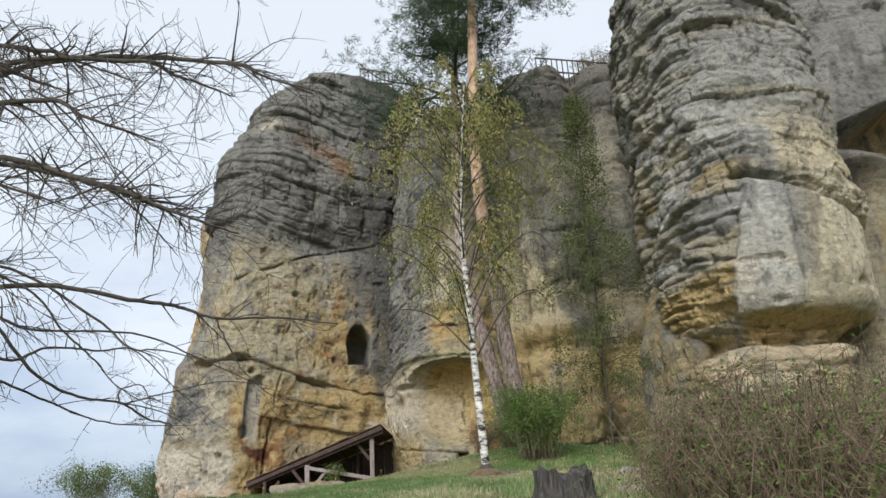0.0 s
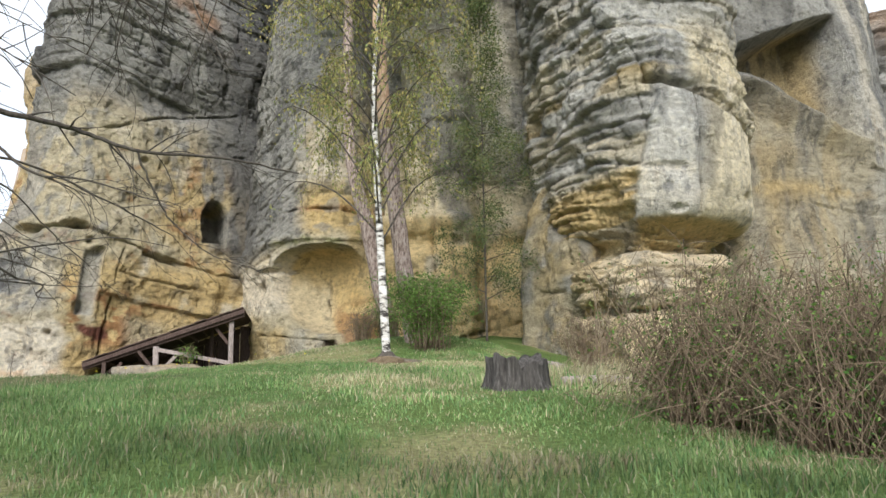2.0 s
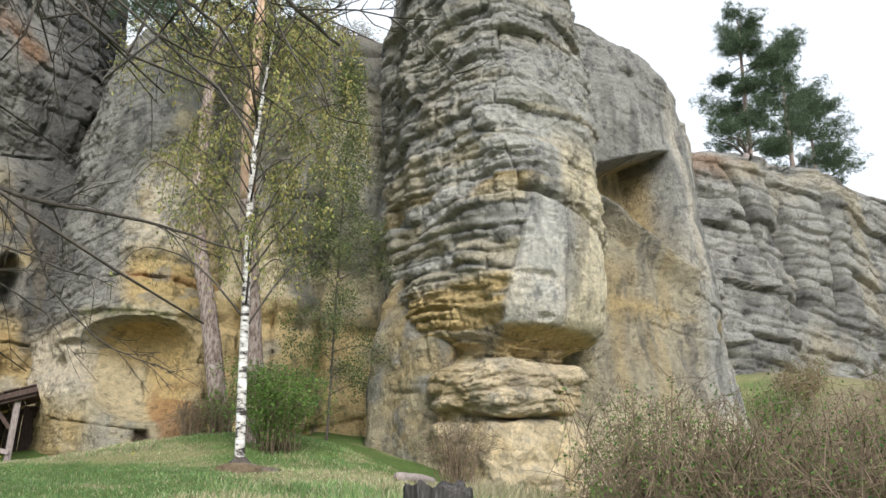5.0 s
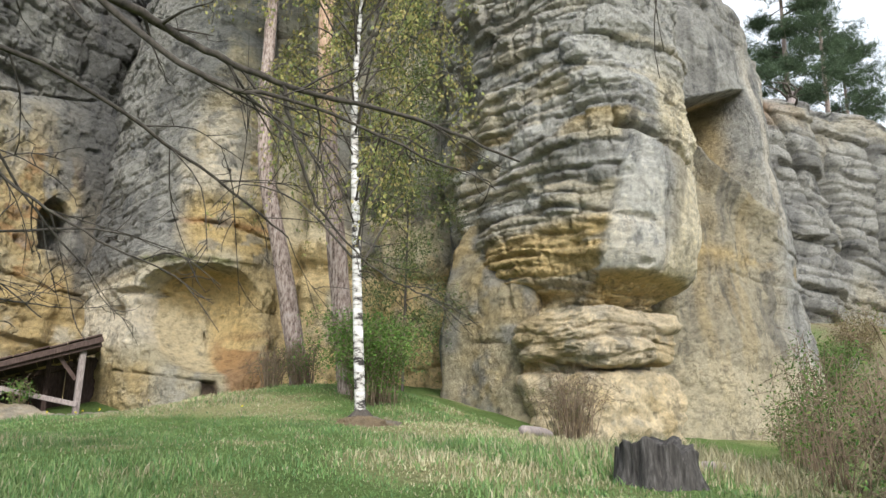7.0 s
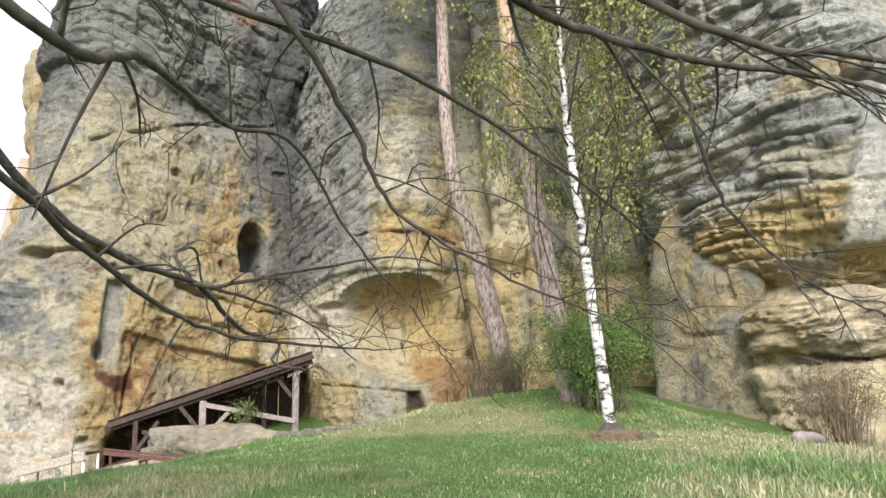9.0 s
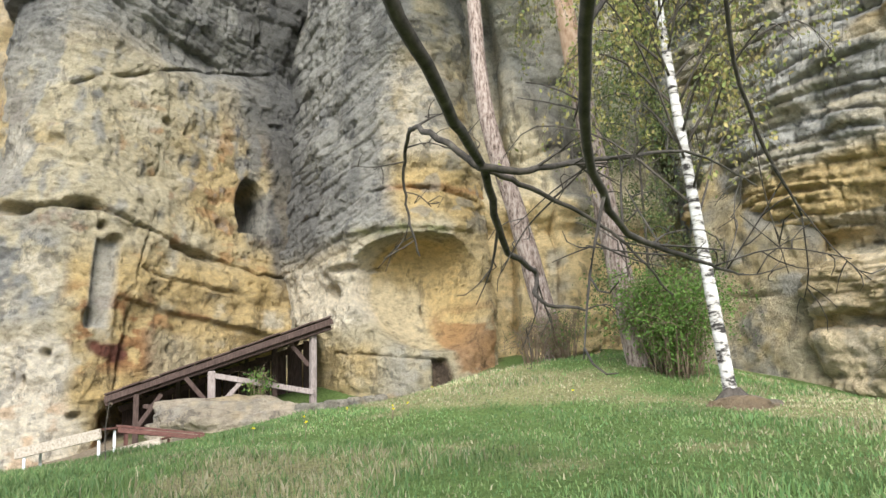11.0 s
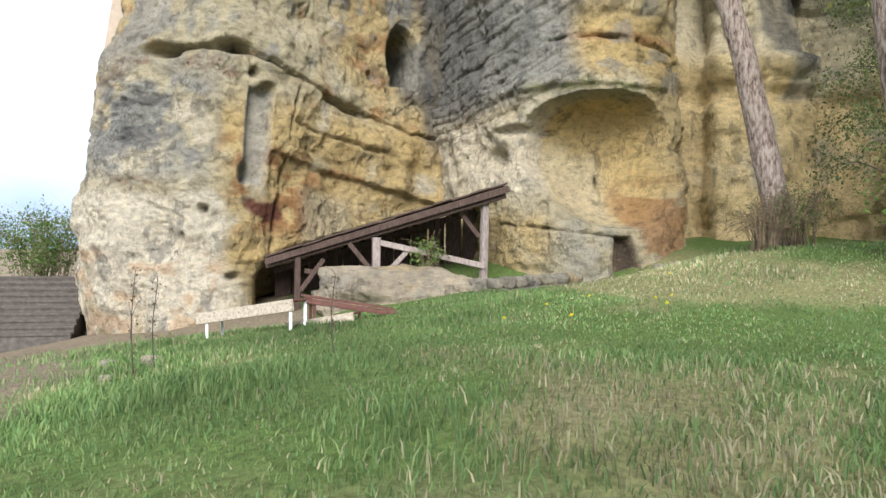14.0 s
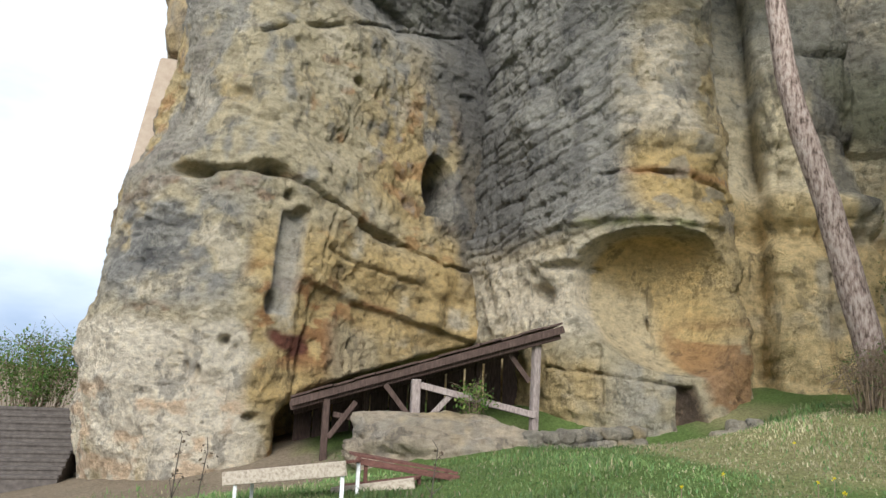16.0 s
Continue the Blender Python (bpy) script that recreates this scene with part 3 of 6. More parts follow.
    c = blend(c, WHITE, np.exp(-(((x + 8.4) / 0.9) ** 2 + ((z - 21.0) / 0.5) ** 2)) * sstep(0, 0.3, n3))
    return c


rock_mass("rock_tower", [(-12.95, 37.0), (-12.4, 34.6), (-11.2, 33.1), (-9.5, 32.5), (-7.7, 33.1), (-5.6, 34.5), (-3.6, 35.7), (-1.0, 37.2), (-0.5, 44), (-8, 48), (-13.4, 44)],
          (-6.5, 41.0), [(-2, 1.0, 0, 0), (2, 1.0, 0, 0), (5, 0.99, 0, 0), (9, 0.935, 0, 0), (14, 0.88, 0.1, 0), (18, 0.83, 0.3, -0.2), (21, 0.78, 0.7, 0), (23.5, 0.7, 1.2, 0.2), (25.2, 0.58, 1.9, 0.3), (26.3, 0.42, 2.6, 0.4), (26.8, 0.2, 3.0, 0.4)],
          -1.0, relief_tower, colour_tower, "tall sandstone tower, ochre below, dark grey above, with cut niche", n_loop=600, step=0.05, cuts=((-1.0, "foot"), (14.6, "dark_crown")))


# buttress with the rounded alcove
def alcove(p):
    """1 deep in the alcove to 0 at its rim; flat brow, slanting sill."""
    x, z = p[:, 0], p[:, 2]
    n = 0.1 * fbm(p, 1.3, 3, 29)
    az = (z - 5.45) / np.where(z > 5.45, 1.6, 2.05 + 0.12 * np.clip(x - 0.5, -2, 1.4))
    ax = (x - 0.55) / np.where(x > 0.55, 2.05, 2.0 - 0.28 * np.clip(5.2 - z, 0, 2))
    return 1 - (np.abs(ax) ** 2.6 + np.abs(az) ** 2.6) + n, az


def relief_buttress(p, N):
    x, z = p[:, 0], p[:, 2]
    b1, _, _ = bedded(p, N, 13, 0.42, 0.2, (0.55, 0), 0.5, 0.4)
    left = sstep(0.2, -0.9, x - 0.05 * (z - 6)) * sstep(5.6, 6.8, z)
    d = left * b1 + 0.25 * fbm(p, 0.3, 3, 25) + 0.08 * fbm(p, 1.1, 4, 26) + 0.035 * fbm(p, 4, 3, 27) + broken(p, 28, 0.55, 0.3) + broken(p, 24, 1.6, 0.17)
    b2, _, _ = bedded(p, N, 14, 0.9, 0.12, (0, 0), 0.4, 0.2)
    d += (1 - left) * b2 * sstep(7, 8, z)
    # the corner above the alcove stands proud of the bedded flank
    d += 0.28 * sstep(-0.75, -0.25, x - 0.12 * (z - 10)) * sstep(8.9, 9.6, z) * sstep(2.9, 2.2, x)
    rho, az = alcove(p)
    inside = np.clip(rho, 0, 1)
    bowl = np.where(az > 0, inside ** 0.34, inside ** (0.34 + 0.22 * np.clip(-az, 0, 1)))
    d = d * (1 - 0.75 * sstep(0, 0.25, inside)) - 2.0 * bowl
    # flat brow, with a broken lip
    brow = 7.12 + 0.12 * fbm(p, 1.6, 3, 30)
    d += 0.16 * sstep(-0.02, 0.1, z - brow) * np.exp(-((z - brow) / 0.5) ** 2) * sstep(2.3, 1.8, np.abs(x - 0.4))
    d += hollow(p, -1.95, 5.4, 0.16, 0.28, 0.5) + hollow(p, 0.35, 4.75, 0.12, 0.16, 0.25) + hollow(p, -1.5, 6.15, 0.35, 0.12, 0.35)
    d += 0.22 * np.exp(-((x - 2.75) / 0.3) ** 2) * sstep(7.0, 6.0, z)
    # squared dark gap at the foot
    d += -0.28 * sstep(0.62, 0.7, x) * sstep(1.15, 1.07, x - 0.25 * (3.1 - z)) * sstep(3.2, 3.1, z)
    d += cracks(p, [(-0.7, 8.5, 1.6, 8.55, 0.05, 0.25), (1.6, 8.55, 2.8, 8.2, 0.05, 0.25), (-1.9, 3.5, -1.0, 3.4, 0.035, 0.2), (-1.0, 3.4, 0.7, 3.15, 0.035, 0.2), (-0.9, 3.4, -0.85, 2.2, 0.03, 0.15),
                    (2.75, 6.3, 2.8, 2.2, 0.05, 0.25), (2.7, 5.6, 3.5, 5.7, 0.04, 0.2), (2.7, 4.3, 3.5, 4.4, 0.04, 0.2)])
    d += pits(p, 34, 2.0, 0.1)
    return d, 0 * d


def colour_buttress(p, N, d):
    x, z = p[:, 0], p[:, 2]
    n1, n2, n3 = fbm(p, 0.3, 4, 51), fbm(p, 0.9, 5, 52), fbm(p * np.array((1, 1, 0.35)), 1.2, 5, 53)
    n4 = fbm(p * np.array((1, 1, 1.5)), 1.8, 5, 54)
    rho, az = alcove(p)
    c = np.repeat(PALE[None] * 0.86, len(p), 0)
    c = blend(c, OCHRE * 0.95, sstep(-0.2, 0.3, n1 + 0.4 * n2) * 0.65)
    c = blend(c, OCHRE * 1.02, sstep(1.1, 0.5, np.abs(z - 8.3 + 0.3 * n2)) * sstep(-1.2, -0.3, x + 0.4 * n2) * 0.9)
    c = blend(c, RUST * 1.2, np.exp(-((z - 8.55 + 0.1 * n2) / 0.12) ** 2) * sstep(-0.9, -0.3, x) * 0.7)
    c = blend(c, GREY * 0.85, sstep(0.3, -0.5, x - 0.1 * (z - 9) + 0.5 * n1) * sstep(6.4, 7.4, z + 0.6 * n2) * 0.95)
    c = blend(c, GREY * 0.9, sstep(12.5, 14.5, z + 2 * n1) * sstep(-0.35, 0.15, n2 + 0.3 * n3))
    c = blend(c, WHITE * 0.9, sstep(1.3, 0.7, np.abs(x - 0.7 + 0.3 * n2)) * sstep(9.3, 9.9, z) * sstep(13.5, 12, z) * sstep(-0.4, 0.0, n3) * 0.8)
    c = blend(c, GREY * 0.75, sstep(0.05, 0.25, n4 + 0.5 * n3) * sstep(6.9, 7.5, z) * 0.6)
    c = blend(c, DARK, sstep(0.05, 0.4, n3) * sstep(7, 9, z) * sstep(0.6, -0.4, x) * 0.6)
    # shade of the crevice painted into the colour of the deep left flank
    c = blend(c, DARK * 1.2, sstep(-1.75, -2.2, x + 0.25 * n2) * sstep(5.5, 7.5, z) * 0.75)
    # inside the alcove: ochre vault, paler back, rust towards the open side
    ins = sstep(0.02, 0.16, rho)
    c = blend(c, OCHRE * 1.15, ins * 0.9)
    c = blend(c, PALE * 1.02, ins * sstep(0.35, -0.15, az + 0.35 * n2) * sstep(1.9, 0.6, x + 0.4 * n2) * 0.75)
    c = blend(c, OCHRE * 1.25, sstep(-0.1, 0.1, rho) * sstep(0.35, 0.2, rho) * sstep(1.4, 2.0, x) * 0.8)
    c = blend(c, MOSS * 1.6, np.exp(-((z - 7.2) / 0.14) ** 2) * sstep(1.6, 1.2, np.abs(x - 0.3)) * sstep(-0.1, 0.2, n4) * 0.7)
    c = blend(c, WHITE, sstep(-0.6, -1.2, x + 0.4 * n2) * sstep(6.9, 6.3, z + 0.3 * n2) * sstep(4.0, 4.6, z + 0.3 * n2) * (1 - ins) * 0.7)
    low = sstep(3.9, 3.4, z + 0.3 * n2 + 0.1 * (x - 0.5)) * (1 - ins)
    c = blend(c, PALE * 0.85, low * 0.7)
    c = blend(c, OCHRE, low * sstep(-0.6, -1.2, x) * sstep(-0.2, 0.2, n2) * 0.7)
    c = blend(c, GREY * 0.95, low * sstep(-0.9, -0.2, x) * sstep(0.9, 0.5, x) * sstep(-0.2, 0.15, n3 + 0.4 * n4) * 0.6)
    c = blend(c, RUST * 1.05, sstep(1.25, 1.6, x + 0.25 * n2 + 0.25 * (z - 3.2)) * sstep(4.9, 3.9, z + 0.5 * n2 - 0.6 * (x - 2)) * sstep(2.85, 2.65, x) * sstep(-0.35, 0.0, n4 + 0.3 * n2) * 0.75)
    c = blend(c, np.array((0.12, 0.075, 0.055)), sstep(-0.5, -0.1, n4) * sstep(0.62, 0.72, x) * sstep(1.2, 1.1, x - 0.25 * (3.1 - z)) * sstep(3.25, 3.1, z) * 0.85)
    return c


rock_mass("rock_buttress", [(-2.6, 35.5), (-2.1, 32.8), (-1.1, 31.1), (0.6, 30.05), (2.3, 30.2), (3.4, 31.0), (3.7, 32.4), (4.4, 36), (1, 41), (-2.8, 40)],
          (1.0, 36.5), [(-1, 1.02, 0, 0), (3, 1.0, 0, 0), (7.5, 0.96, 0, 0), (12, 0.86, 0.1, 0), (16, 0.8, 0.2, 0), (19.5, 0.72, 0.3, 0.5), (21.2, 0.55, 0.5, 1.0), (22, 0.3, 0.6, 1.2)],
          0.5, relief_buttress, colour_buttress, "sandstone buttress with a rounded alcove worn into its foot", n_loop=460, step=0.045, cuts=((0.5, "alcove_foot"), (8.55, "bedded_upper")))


# wall set back behind the pines
def relief_wall(p, N):
    z = p[:, 2]
    b1, _, _ = bedded(p, N, 23, 1.3, 0.3, (0.02, 0), 0.4, 0.5, 8)
    d = b1 * sstep(13, 17, z) + 0.5 * fbm(p, 0.25, 3, 35) + 0.15 * fbm(p, 0.9, 4, 36) + 0.06 * fbm(p, 3.5, 3, 37) + broken(p, 38, 0.45, 0.6) + broken(p, 39, 1.3, 0.15)
    x = p[:, 0]
    d += blocky(p, x, 63, 2.6, 0.35, (0.05, 0), 2.2, 0.5, 0.7, 0.15)
    d += 0.55 * sstep(8.6, 8.2, z + 0.3 * fbm(p, 0.8, 2, 3)) * sstep(7.3, 6.7, x + 0.3 * fbm(p, 0.6, 2, 4)) - 1.3 * np.exp(-((x - 8.0) / 0.7) ** 2)
    d += cracks(p, [(5.3, 8.2, 5.1, 2.5, 0.06, 0.3), (6.4, 14, 6.2, 8.5, 0.06, 0.3), (4.4, 12.5, 4.6, 7.5, 0.05, 0.25)])
    d += -0.9 * np.exp(-((x - 3.75) / 0.28) ** 2)
    d += 0.35 * np.exp(-((z - 8.2 + 0.2 * fbm(p, 0.8, 2, 2)) / 0.5) ** 2) - 0.35 * np.exp(-((z - 7.2) / 0.25) ** 2)
    return d, 0 * d


def colour_wall(p, N, d):
    x, z = p[:, 0], p[:, 2]
    n1, n2, n3 = fbm(p, 0.25, 4, 61), fbm(p, 0.8, 4, 62), fbm(p * np.array((1, 1, 0.3)), 1.0, 4, 63)
    c = np.repeat(PALE[None] * 1.1, len(p), 0)
    c = blend(c, OCHRE * 1.25, sstep(8.9, 7.6, z + 0.8 * n2) * 0.7)
    c = blend(c, GREY, sstep(0.05, 0.4, n2) * 0.6)
    c = blend(c, DARK * 1.05, sstep(8.3, 9.2, z + n2) * sstep(16, 12.5, z + n1) * sstep(-0.3, 0.05, n3 + n1) * sstep(4.0, 5.2, x + n2) * 0.85)
    c = blend(c, PALE, sstep(0.15, 0.4, -n1 + 0.4 * n3) * sstep(8, 9, z) * 0.5)
    c = blend(c, GREY * 1.25, sstep(11, 13, z + n1) * 0.5)
    c = blend(c, MOSS * 1.6, sstep(0.1, 0.5, n1) * 0.3)
    c = blend(c, DARK, sstep(17, 20, z + 2 * n2) * 0.75)
    return c


rock_mass("rock_wall", [(2.2, 35), (3.3, 31.6), (5.0, 30.4), (7.4, 30.3), (9.6, 30.3), (13, 30.6), (16, 33), (14, 42), (3, 42)],
          (7.0, 36.5), [(0, 1.0, 0, 0), (8, 1.0, 0, 0), (12, 0.95, 0, 0.1), (18, 0.9, 0, 0.4), (21.5, 0.85, 0, 0.8), (23, 0.7, 0, 1.0), (23.6, 0.4, 0, 1.2)],
          1.0, relief_wall, colour_wall, "grey and ochre sandstone cliff wall set back behind pines", n_loop=380, step=0.07)


# layered pillar
def relief_pillar(p, N):
    x, y, z = p[:, 0], p[:, 1], p[:, 2]
    flat = sstep(9.0, 9.2, x - 0.13 * (z - 7) + 0.12 * fbm(p, 0.8, 3, 44)) * sstep(24, 22.5, y) * sstep(10.25, 10.0, z + 0.28 * (x - 9.6)) * sstep(5.9, 6.1, z)
    b1, _, _ = bedded(p, N, 33, 0.72, 0.55, (-0.05, 0.05), 0.5, 0.7, 6)
    b2, _, _ = bedded(p, N, 35, 0.34, 0.2, (-0.05, 0.05), 0.55, 0.5, 5)
    b1 = b1 * (0.55 + 0.9 * sstep(-0.4, 0.4, fbm(p, 0.5, 3, 48)))
    b2 = b2 * (0.3 + 1.2 * sstep(-0.3, 0.4, fbm(p, 0.7, 3, 49)))
    blocks = sstep(5.1, 4.7, z)
    b1, b2 = b1 * (1 - 0.75 * blocks), b2 * (1 - 0.6 * blocks)
    s = np.arctan2(p[:, 0] - 11.0, 24.5 - y) * 4.2
    b1 = 0.45 * b1 + blocky(p, s, 36, 0.6, 0.42, (-0.05, 0.05), 1.5, 0.4, 0.5, 0.12) * (1 - 0.6 * blocks)
    b2 = b2 + 0.6 * blocky(p, s, 37, 0.27, 0.2, (-0.05, 0.05), 0.9, 0.4, 0.4, 0.06) * (1 - blocks)
    smoother = 1 - 0.55 * sstep(9.2, 10.0, x) * sstep(9.6, 10.4, z) * sstep(16.5, 14.5, z)
    b1, b2 = b1 * smoother, b2 * smoother
    low = sstep(9.5, 8, z)
    d = (1 - flat) * (b1 * (1 - 0.35 * low) + b2 * (0.6 + 0.5 * low)) + 0.28 * fbm(p, 0.35, 3, 45) + (0.05 + 0.1 * (1 - flat)) * fbm(p, 1.4, 4, 46) + 0.05 * fbm(p, 4, 3, 47) + broken(p, 43, 0.7, 0.25) * (1 - 0.7 * flat) + broken(p, 42, 1.8, 0.14) * (1 - flat)
    d += 0.3 * flat
    # undercut under the flat slab and the two great blocks at the foot
    d -= 0.75 * np.exp(-((z - 5.5) / 0.5) ** 2)
    d += 0.45 * sstep(10.2, 10.5, z + 0.28 * (x - 9.6)) * np.exp(-((z - 10.9 + 0.28 * (x - 9.6)) / 0.9) ** 2) * sstep(9.2, 9.8, x)
    d += cracks(p, [(9.3, 10.3, 12.3, 9.3, 0.09, 0.5), (12.3, 9.3, 14.0, 9.0, 0.08, 0.4), (9.35, 10.3, 9.0, 11.6, 0.04, 0.2), (10.6, 9.8, 10.7, 6.2, 0.04, 0.2), (11.9, 16, 12.1, 10, 0.05, 0.2), (12.9, 9.3, 12.7, 8.0, 0.04, 0.2)])
    d += pits(p, 55, 1.6, 0.2) * low
    return d, 0 * d


def colour_pillar(p, N, d):
    x, y, z = p[:, 0], p[:, 1], p[:, 2]
    n1, n2 = fbm(p, 0.3, 4, 71), fbm(p, 0.9, 4, 72)
    n3 = fbm(p * np.array((1, 1, 0.2)), 1.4, 4, 73)
    lay = fbm(p * np.array((0.15, 0.15, 1.0)), 2.0, 3, 74)
    c = np.repeat(GREY[None] * 1.45, len(p), 0)
    c = blend(c, DARK * 1.2, sstep(0.0, 0.35, n1 + 0.5 * lay) * 0.5)
    c = blend(c, PALE * 1.1, sstep(-0.1, 0.25, lay + 0.3 * n2) * 0.65)
    c = blend(c, OCHRE * 1.25, sstep(8.0, 7.3, z + 0.4 * n1 + 0.4 * lay) * 0.88)
    c = blend(c, GREY * 1.15, sstep(0.1, 0.3, lay + 0.5 * n2) * sstep(8.5, 7.5, z) * 0.6)
    c = blend(c, PALE * 1.2, sstep(6.0, 5.0, z) * sstep(-0.4, 0.1, n2) * 0.85)
    c = blend(c, OCHRE * 0.9, np.exp(-((z - 10.9) / 0.5) ** 2) * sstep(10.2, 9.2, x) * sstep(-0.2, 0.2, lay) * 0.8)
    right = sstep(8.95, 9.2, x - 0.13 * (z - 7)) * sstep(24, 22.5, y)
    c = blend(c, GREY * 1.7, right * sstep(10.6, 10.0, z) * sstep(5.8, 6.2, z) * 0.85)
    c = blend(c, PALE * 1.25, right * sstep(10.2, 10.9, x + 0.6 * n3) * sstep(13.0, 11.5, z) * sstep(5.5, 6.2, z) * 0.8)
    c = blend(c, WHITE * 1.05, right * sstep(0.15, 0.4, n3) * sstep(12, 10, z) * sstep(6.2, 7, z) * 0.7)
    c = blend(c, DARK, right * sstep(0.2, 0.5, -n3) * sstep(12.5, 11, z) * sstep(6.2, 7, z) * 0.5)
    c = blend(c, OCHRE * 1.3, right * sstep(6.2, 5.95, z) * sstep(5.0, 5.4, z) * 0.85)
    c = blend(c, GREY, sstep(0.15, 0.5, n2) * sstep(6, 4, z) * 0.6)
    c = blend(c, GREY * 0.95, sstep(11.5, 15.5, z + n1) * 0.6)
    c = blend(c, DARK * 1.2, sstep(0.0, 0.3, n1 + 0.5 * n2) * sstep(12, 17, z) * 0.5)
    return c


rock_mass("rock_pillar", [(9.3, 28.8), (8.6, 26.2), (8.25, 24.2), (8.3, 22.6), (8.6, 21.2), (9.2, 20.2), (10.4, 19.9), (12.2, 20.3), (13.7, 21.7), (14.5, 23.6), (15.2, 28), (12.5, 31)],
          (11.0, 24.5), [(0, 0.7, -0.3, 0.2), (2, 0.7, -0.3, 0.2), (4.7, 0.75, -0.3, 0.1), (5.2, 0.85, -0.1, 0.1), (6.0, 0.97, 0, 0), (7, 1.0, 0, 0), (10, 1.03, -0.05, 0), (13, 1.07, 0.0, 0.2), (16, 1.07, 0.1, 0.6), (19, 1.05, 0.2, 1.1), (22, 0.98, 0.5, 1.8), (24.5, 0.84, 0.7, 2.6), (26.3, 0.6, 1.0, 3.1), (27, 0.3, 1.2, 3.3)],
          0.5, relief_pillar, colour_pillar, "layered grey sandstone pillar bulging over an ochre foot", n_loop=560, step=0.045)


# wall to the east of the pillar, with the slanting overhang
def relief_east(p, N):
    x, z = p[:, 0], p[:, 2]
    b1, _, _ = bedded(p, N, 43, 0.9, 0.35, (0.1, 0), 0.5, 0.5, 6)
    d = (0.5 * b1 + blocky(p, x, 44, 0.8, 0.3, (0.1, 0), 2.0)) * sstep(16.5, 18.5, z) + 0.45 * fbm(p, 0.22, 3, 55) + 0.12 * fbm(p, 0.9, 4, 56) + 0.05 * fbm(p, 3.5, 3, 57) + broken(p, 58, 0.3, 0.3) + broken(p, 59, 1.3, 0.06)
    roof = 13.7 + 0.38 * (x - 15.5) - z
    floor_ = z - (12.3 - 0.42 * (x - 15.4))
    side = 20.3 - x
    hole = sstep(0, 0.35, roof) * sstep(0, 0.5, floor_) * sstep(0, 0.35, side)
    d -= 2.6 * hole * np.clip(0.62 + 0.25 * floor_, 0.2, 1)
    d += 0.6 * sstep(0.0, 0.4, -floor_) * sstep(1.5, 0.2, -floor_) * sstep(20.8, 20.2, x)
    d += -0.35 * sstep(12.0, 11.4, z) * sstep(20.8, 19.6, x)
    d += cracks(p, [(22.2, 7.4, 24.3, 5.4, 0.25, 0.9), (20.5, 9, 23.5, 8.2, 0.06, 0.3), (21, 11, 20, 4, 0.05, 0.2), (17, 7.5, 22, 7.0, 0.04, 0.15)])
    return d, 0 * d


def colour_east(p, N, d):
    x, z = p[:, 0], p[:, 2]
    n1, n2, n3 = fbm(p, 0.3, 4, 81), fbm(p, 0.9, 4, 82), fbm(p * np.array((1, 1, 0.25)), 1.2, 4, 83)
    c = np.repeat(GREY[None] * 1.0, len(p), 0)
    c = blend(c, PALE * 0.66, sstep(13, 10, z) * sstep(21.3, 19.8, x + 0.6 * n2) * 0.85)
    c = blend(c, OCHRE * 0.7, sstep(13, 9, z) * sstep(21, 19, x) * sstep(0.1, 0.4, n1) * 0.6)
    c = blend(c, OCHRE * 0.7 + PALE * 0.2, sstep(0.9, 1.7, -d) * 0.85)
    c = blend(c, WHITE * 0.8, sstep(20.2, 21.2, x) * sstep(-0.1, 0.25, n3) * 0.7)
    drip = fbm(p * np.array((1, 1, 0.12)), 1.6, 4, 84)
    c = blend(c, OCHRE * 0.85, sstep(0.1, 0.35, drip + 0.3 * n1) * sstep(12.5, 10, z) * 0.32)
    c = blend(c, DARK * 1.2, sstep(0.12, 0.4, -drip + 0.2 * n2) * 0.6)
    c = blend(c, OCHRE, np.exp(-((z - 8.0) / 0.35) ** 2) * sstep(0.0, 0.3, n2) * 0.7)
    c = blend(c, DARK, sstep(0.1, 0.45, n1 - 0.4 * n3) * 0.45)
    c = blend(c, GREY * 0.75, sstep(16, 18.5, z + n1) * 0.7)
    c = blend(c, PALE, sstep(4.5, 3.5, z + 0.5 * n2) * 0.6)
    return c


rock_mass("rock_wall", [(12.5, 27), (14.6, 23.6), (17, 22.6), (20, 23.0), (23.1, 24.2), (25.0, 26.6), (25.6, 31), (19, 35), (12.5, 34)],
          (19.0, 29.0), [(0, 1.22, 0, 0), (3, 1.2, 0.2, 0.5), (5, 1.12, 0.1, 0.3), (7.5, 1.04, 0, 0), (12, 1.0, 0, 0), (16, 0.96, -0.1, 0), (19, 0.9, -0.3, 0), (21, 0.78, -0.6, 0.2), (22.5, 0.5, -0.9, 0.3)],
          1.0, relief_east, colour_east, "pale grey sandstone wall with a slanting hollow under a roof", n_loop=420, step=0.06)


# far bedded cliffs
def relief_far(p, N):
    b1, _, _ = bedded(p, N, 53, 1.5, 0.9, (-0.16, 0.05), 0.7, 0.8, 5)
    d = 0.4 * b1 + blocky(p, p[:, 0], 54, 1.1, 0.8, (-0.16, 0.05), 4.0, 0.6, 0.8, 0.4) + broken(p, 56, 0.3, 0.7) + 0.9 * fbm(p, 0.16, 3, 65) + 0.25 * fbm(p, 0.6, 4, 66)
    d += cracks(p, [(40.6, 24, 44.0, 12, 0.3, 1.3), (44.8, 28, 46.5, 14, 0.4, 1.6), (51, 30, 50, 14, 0.4, 1.5)])
    return d, 0 * d


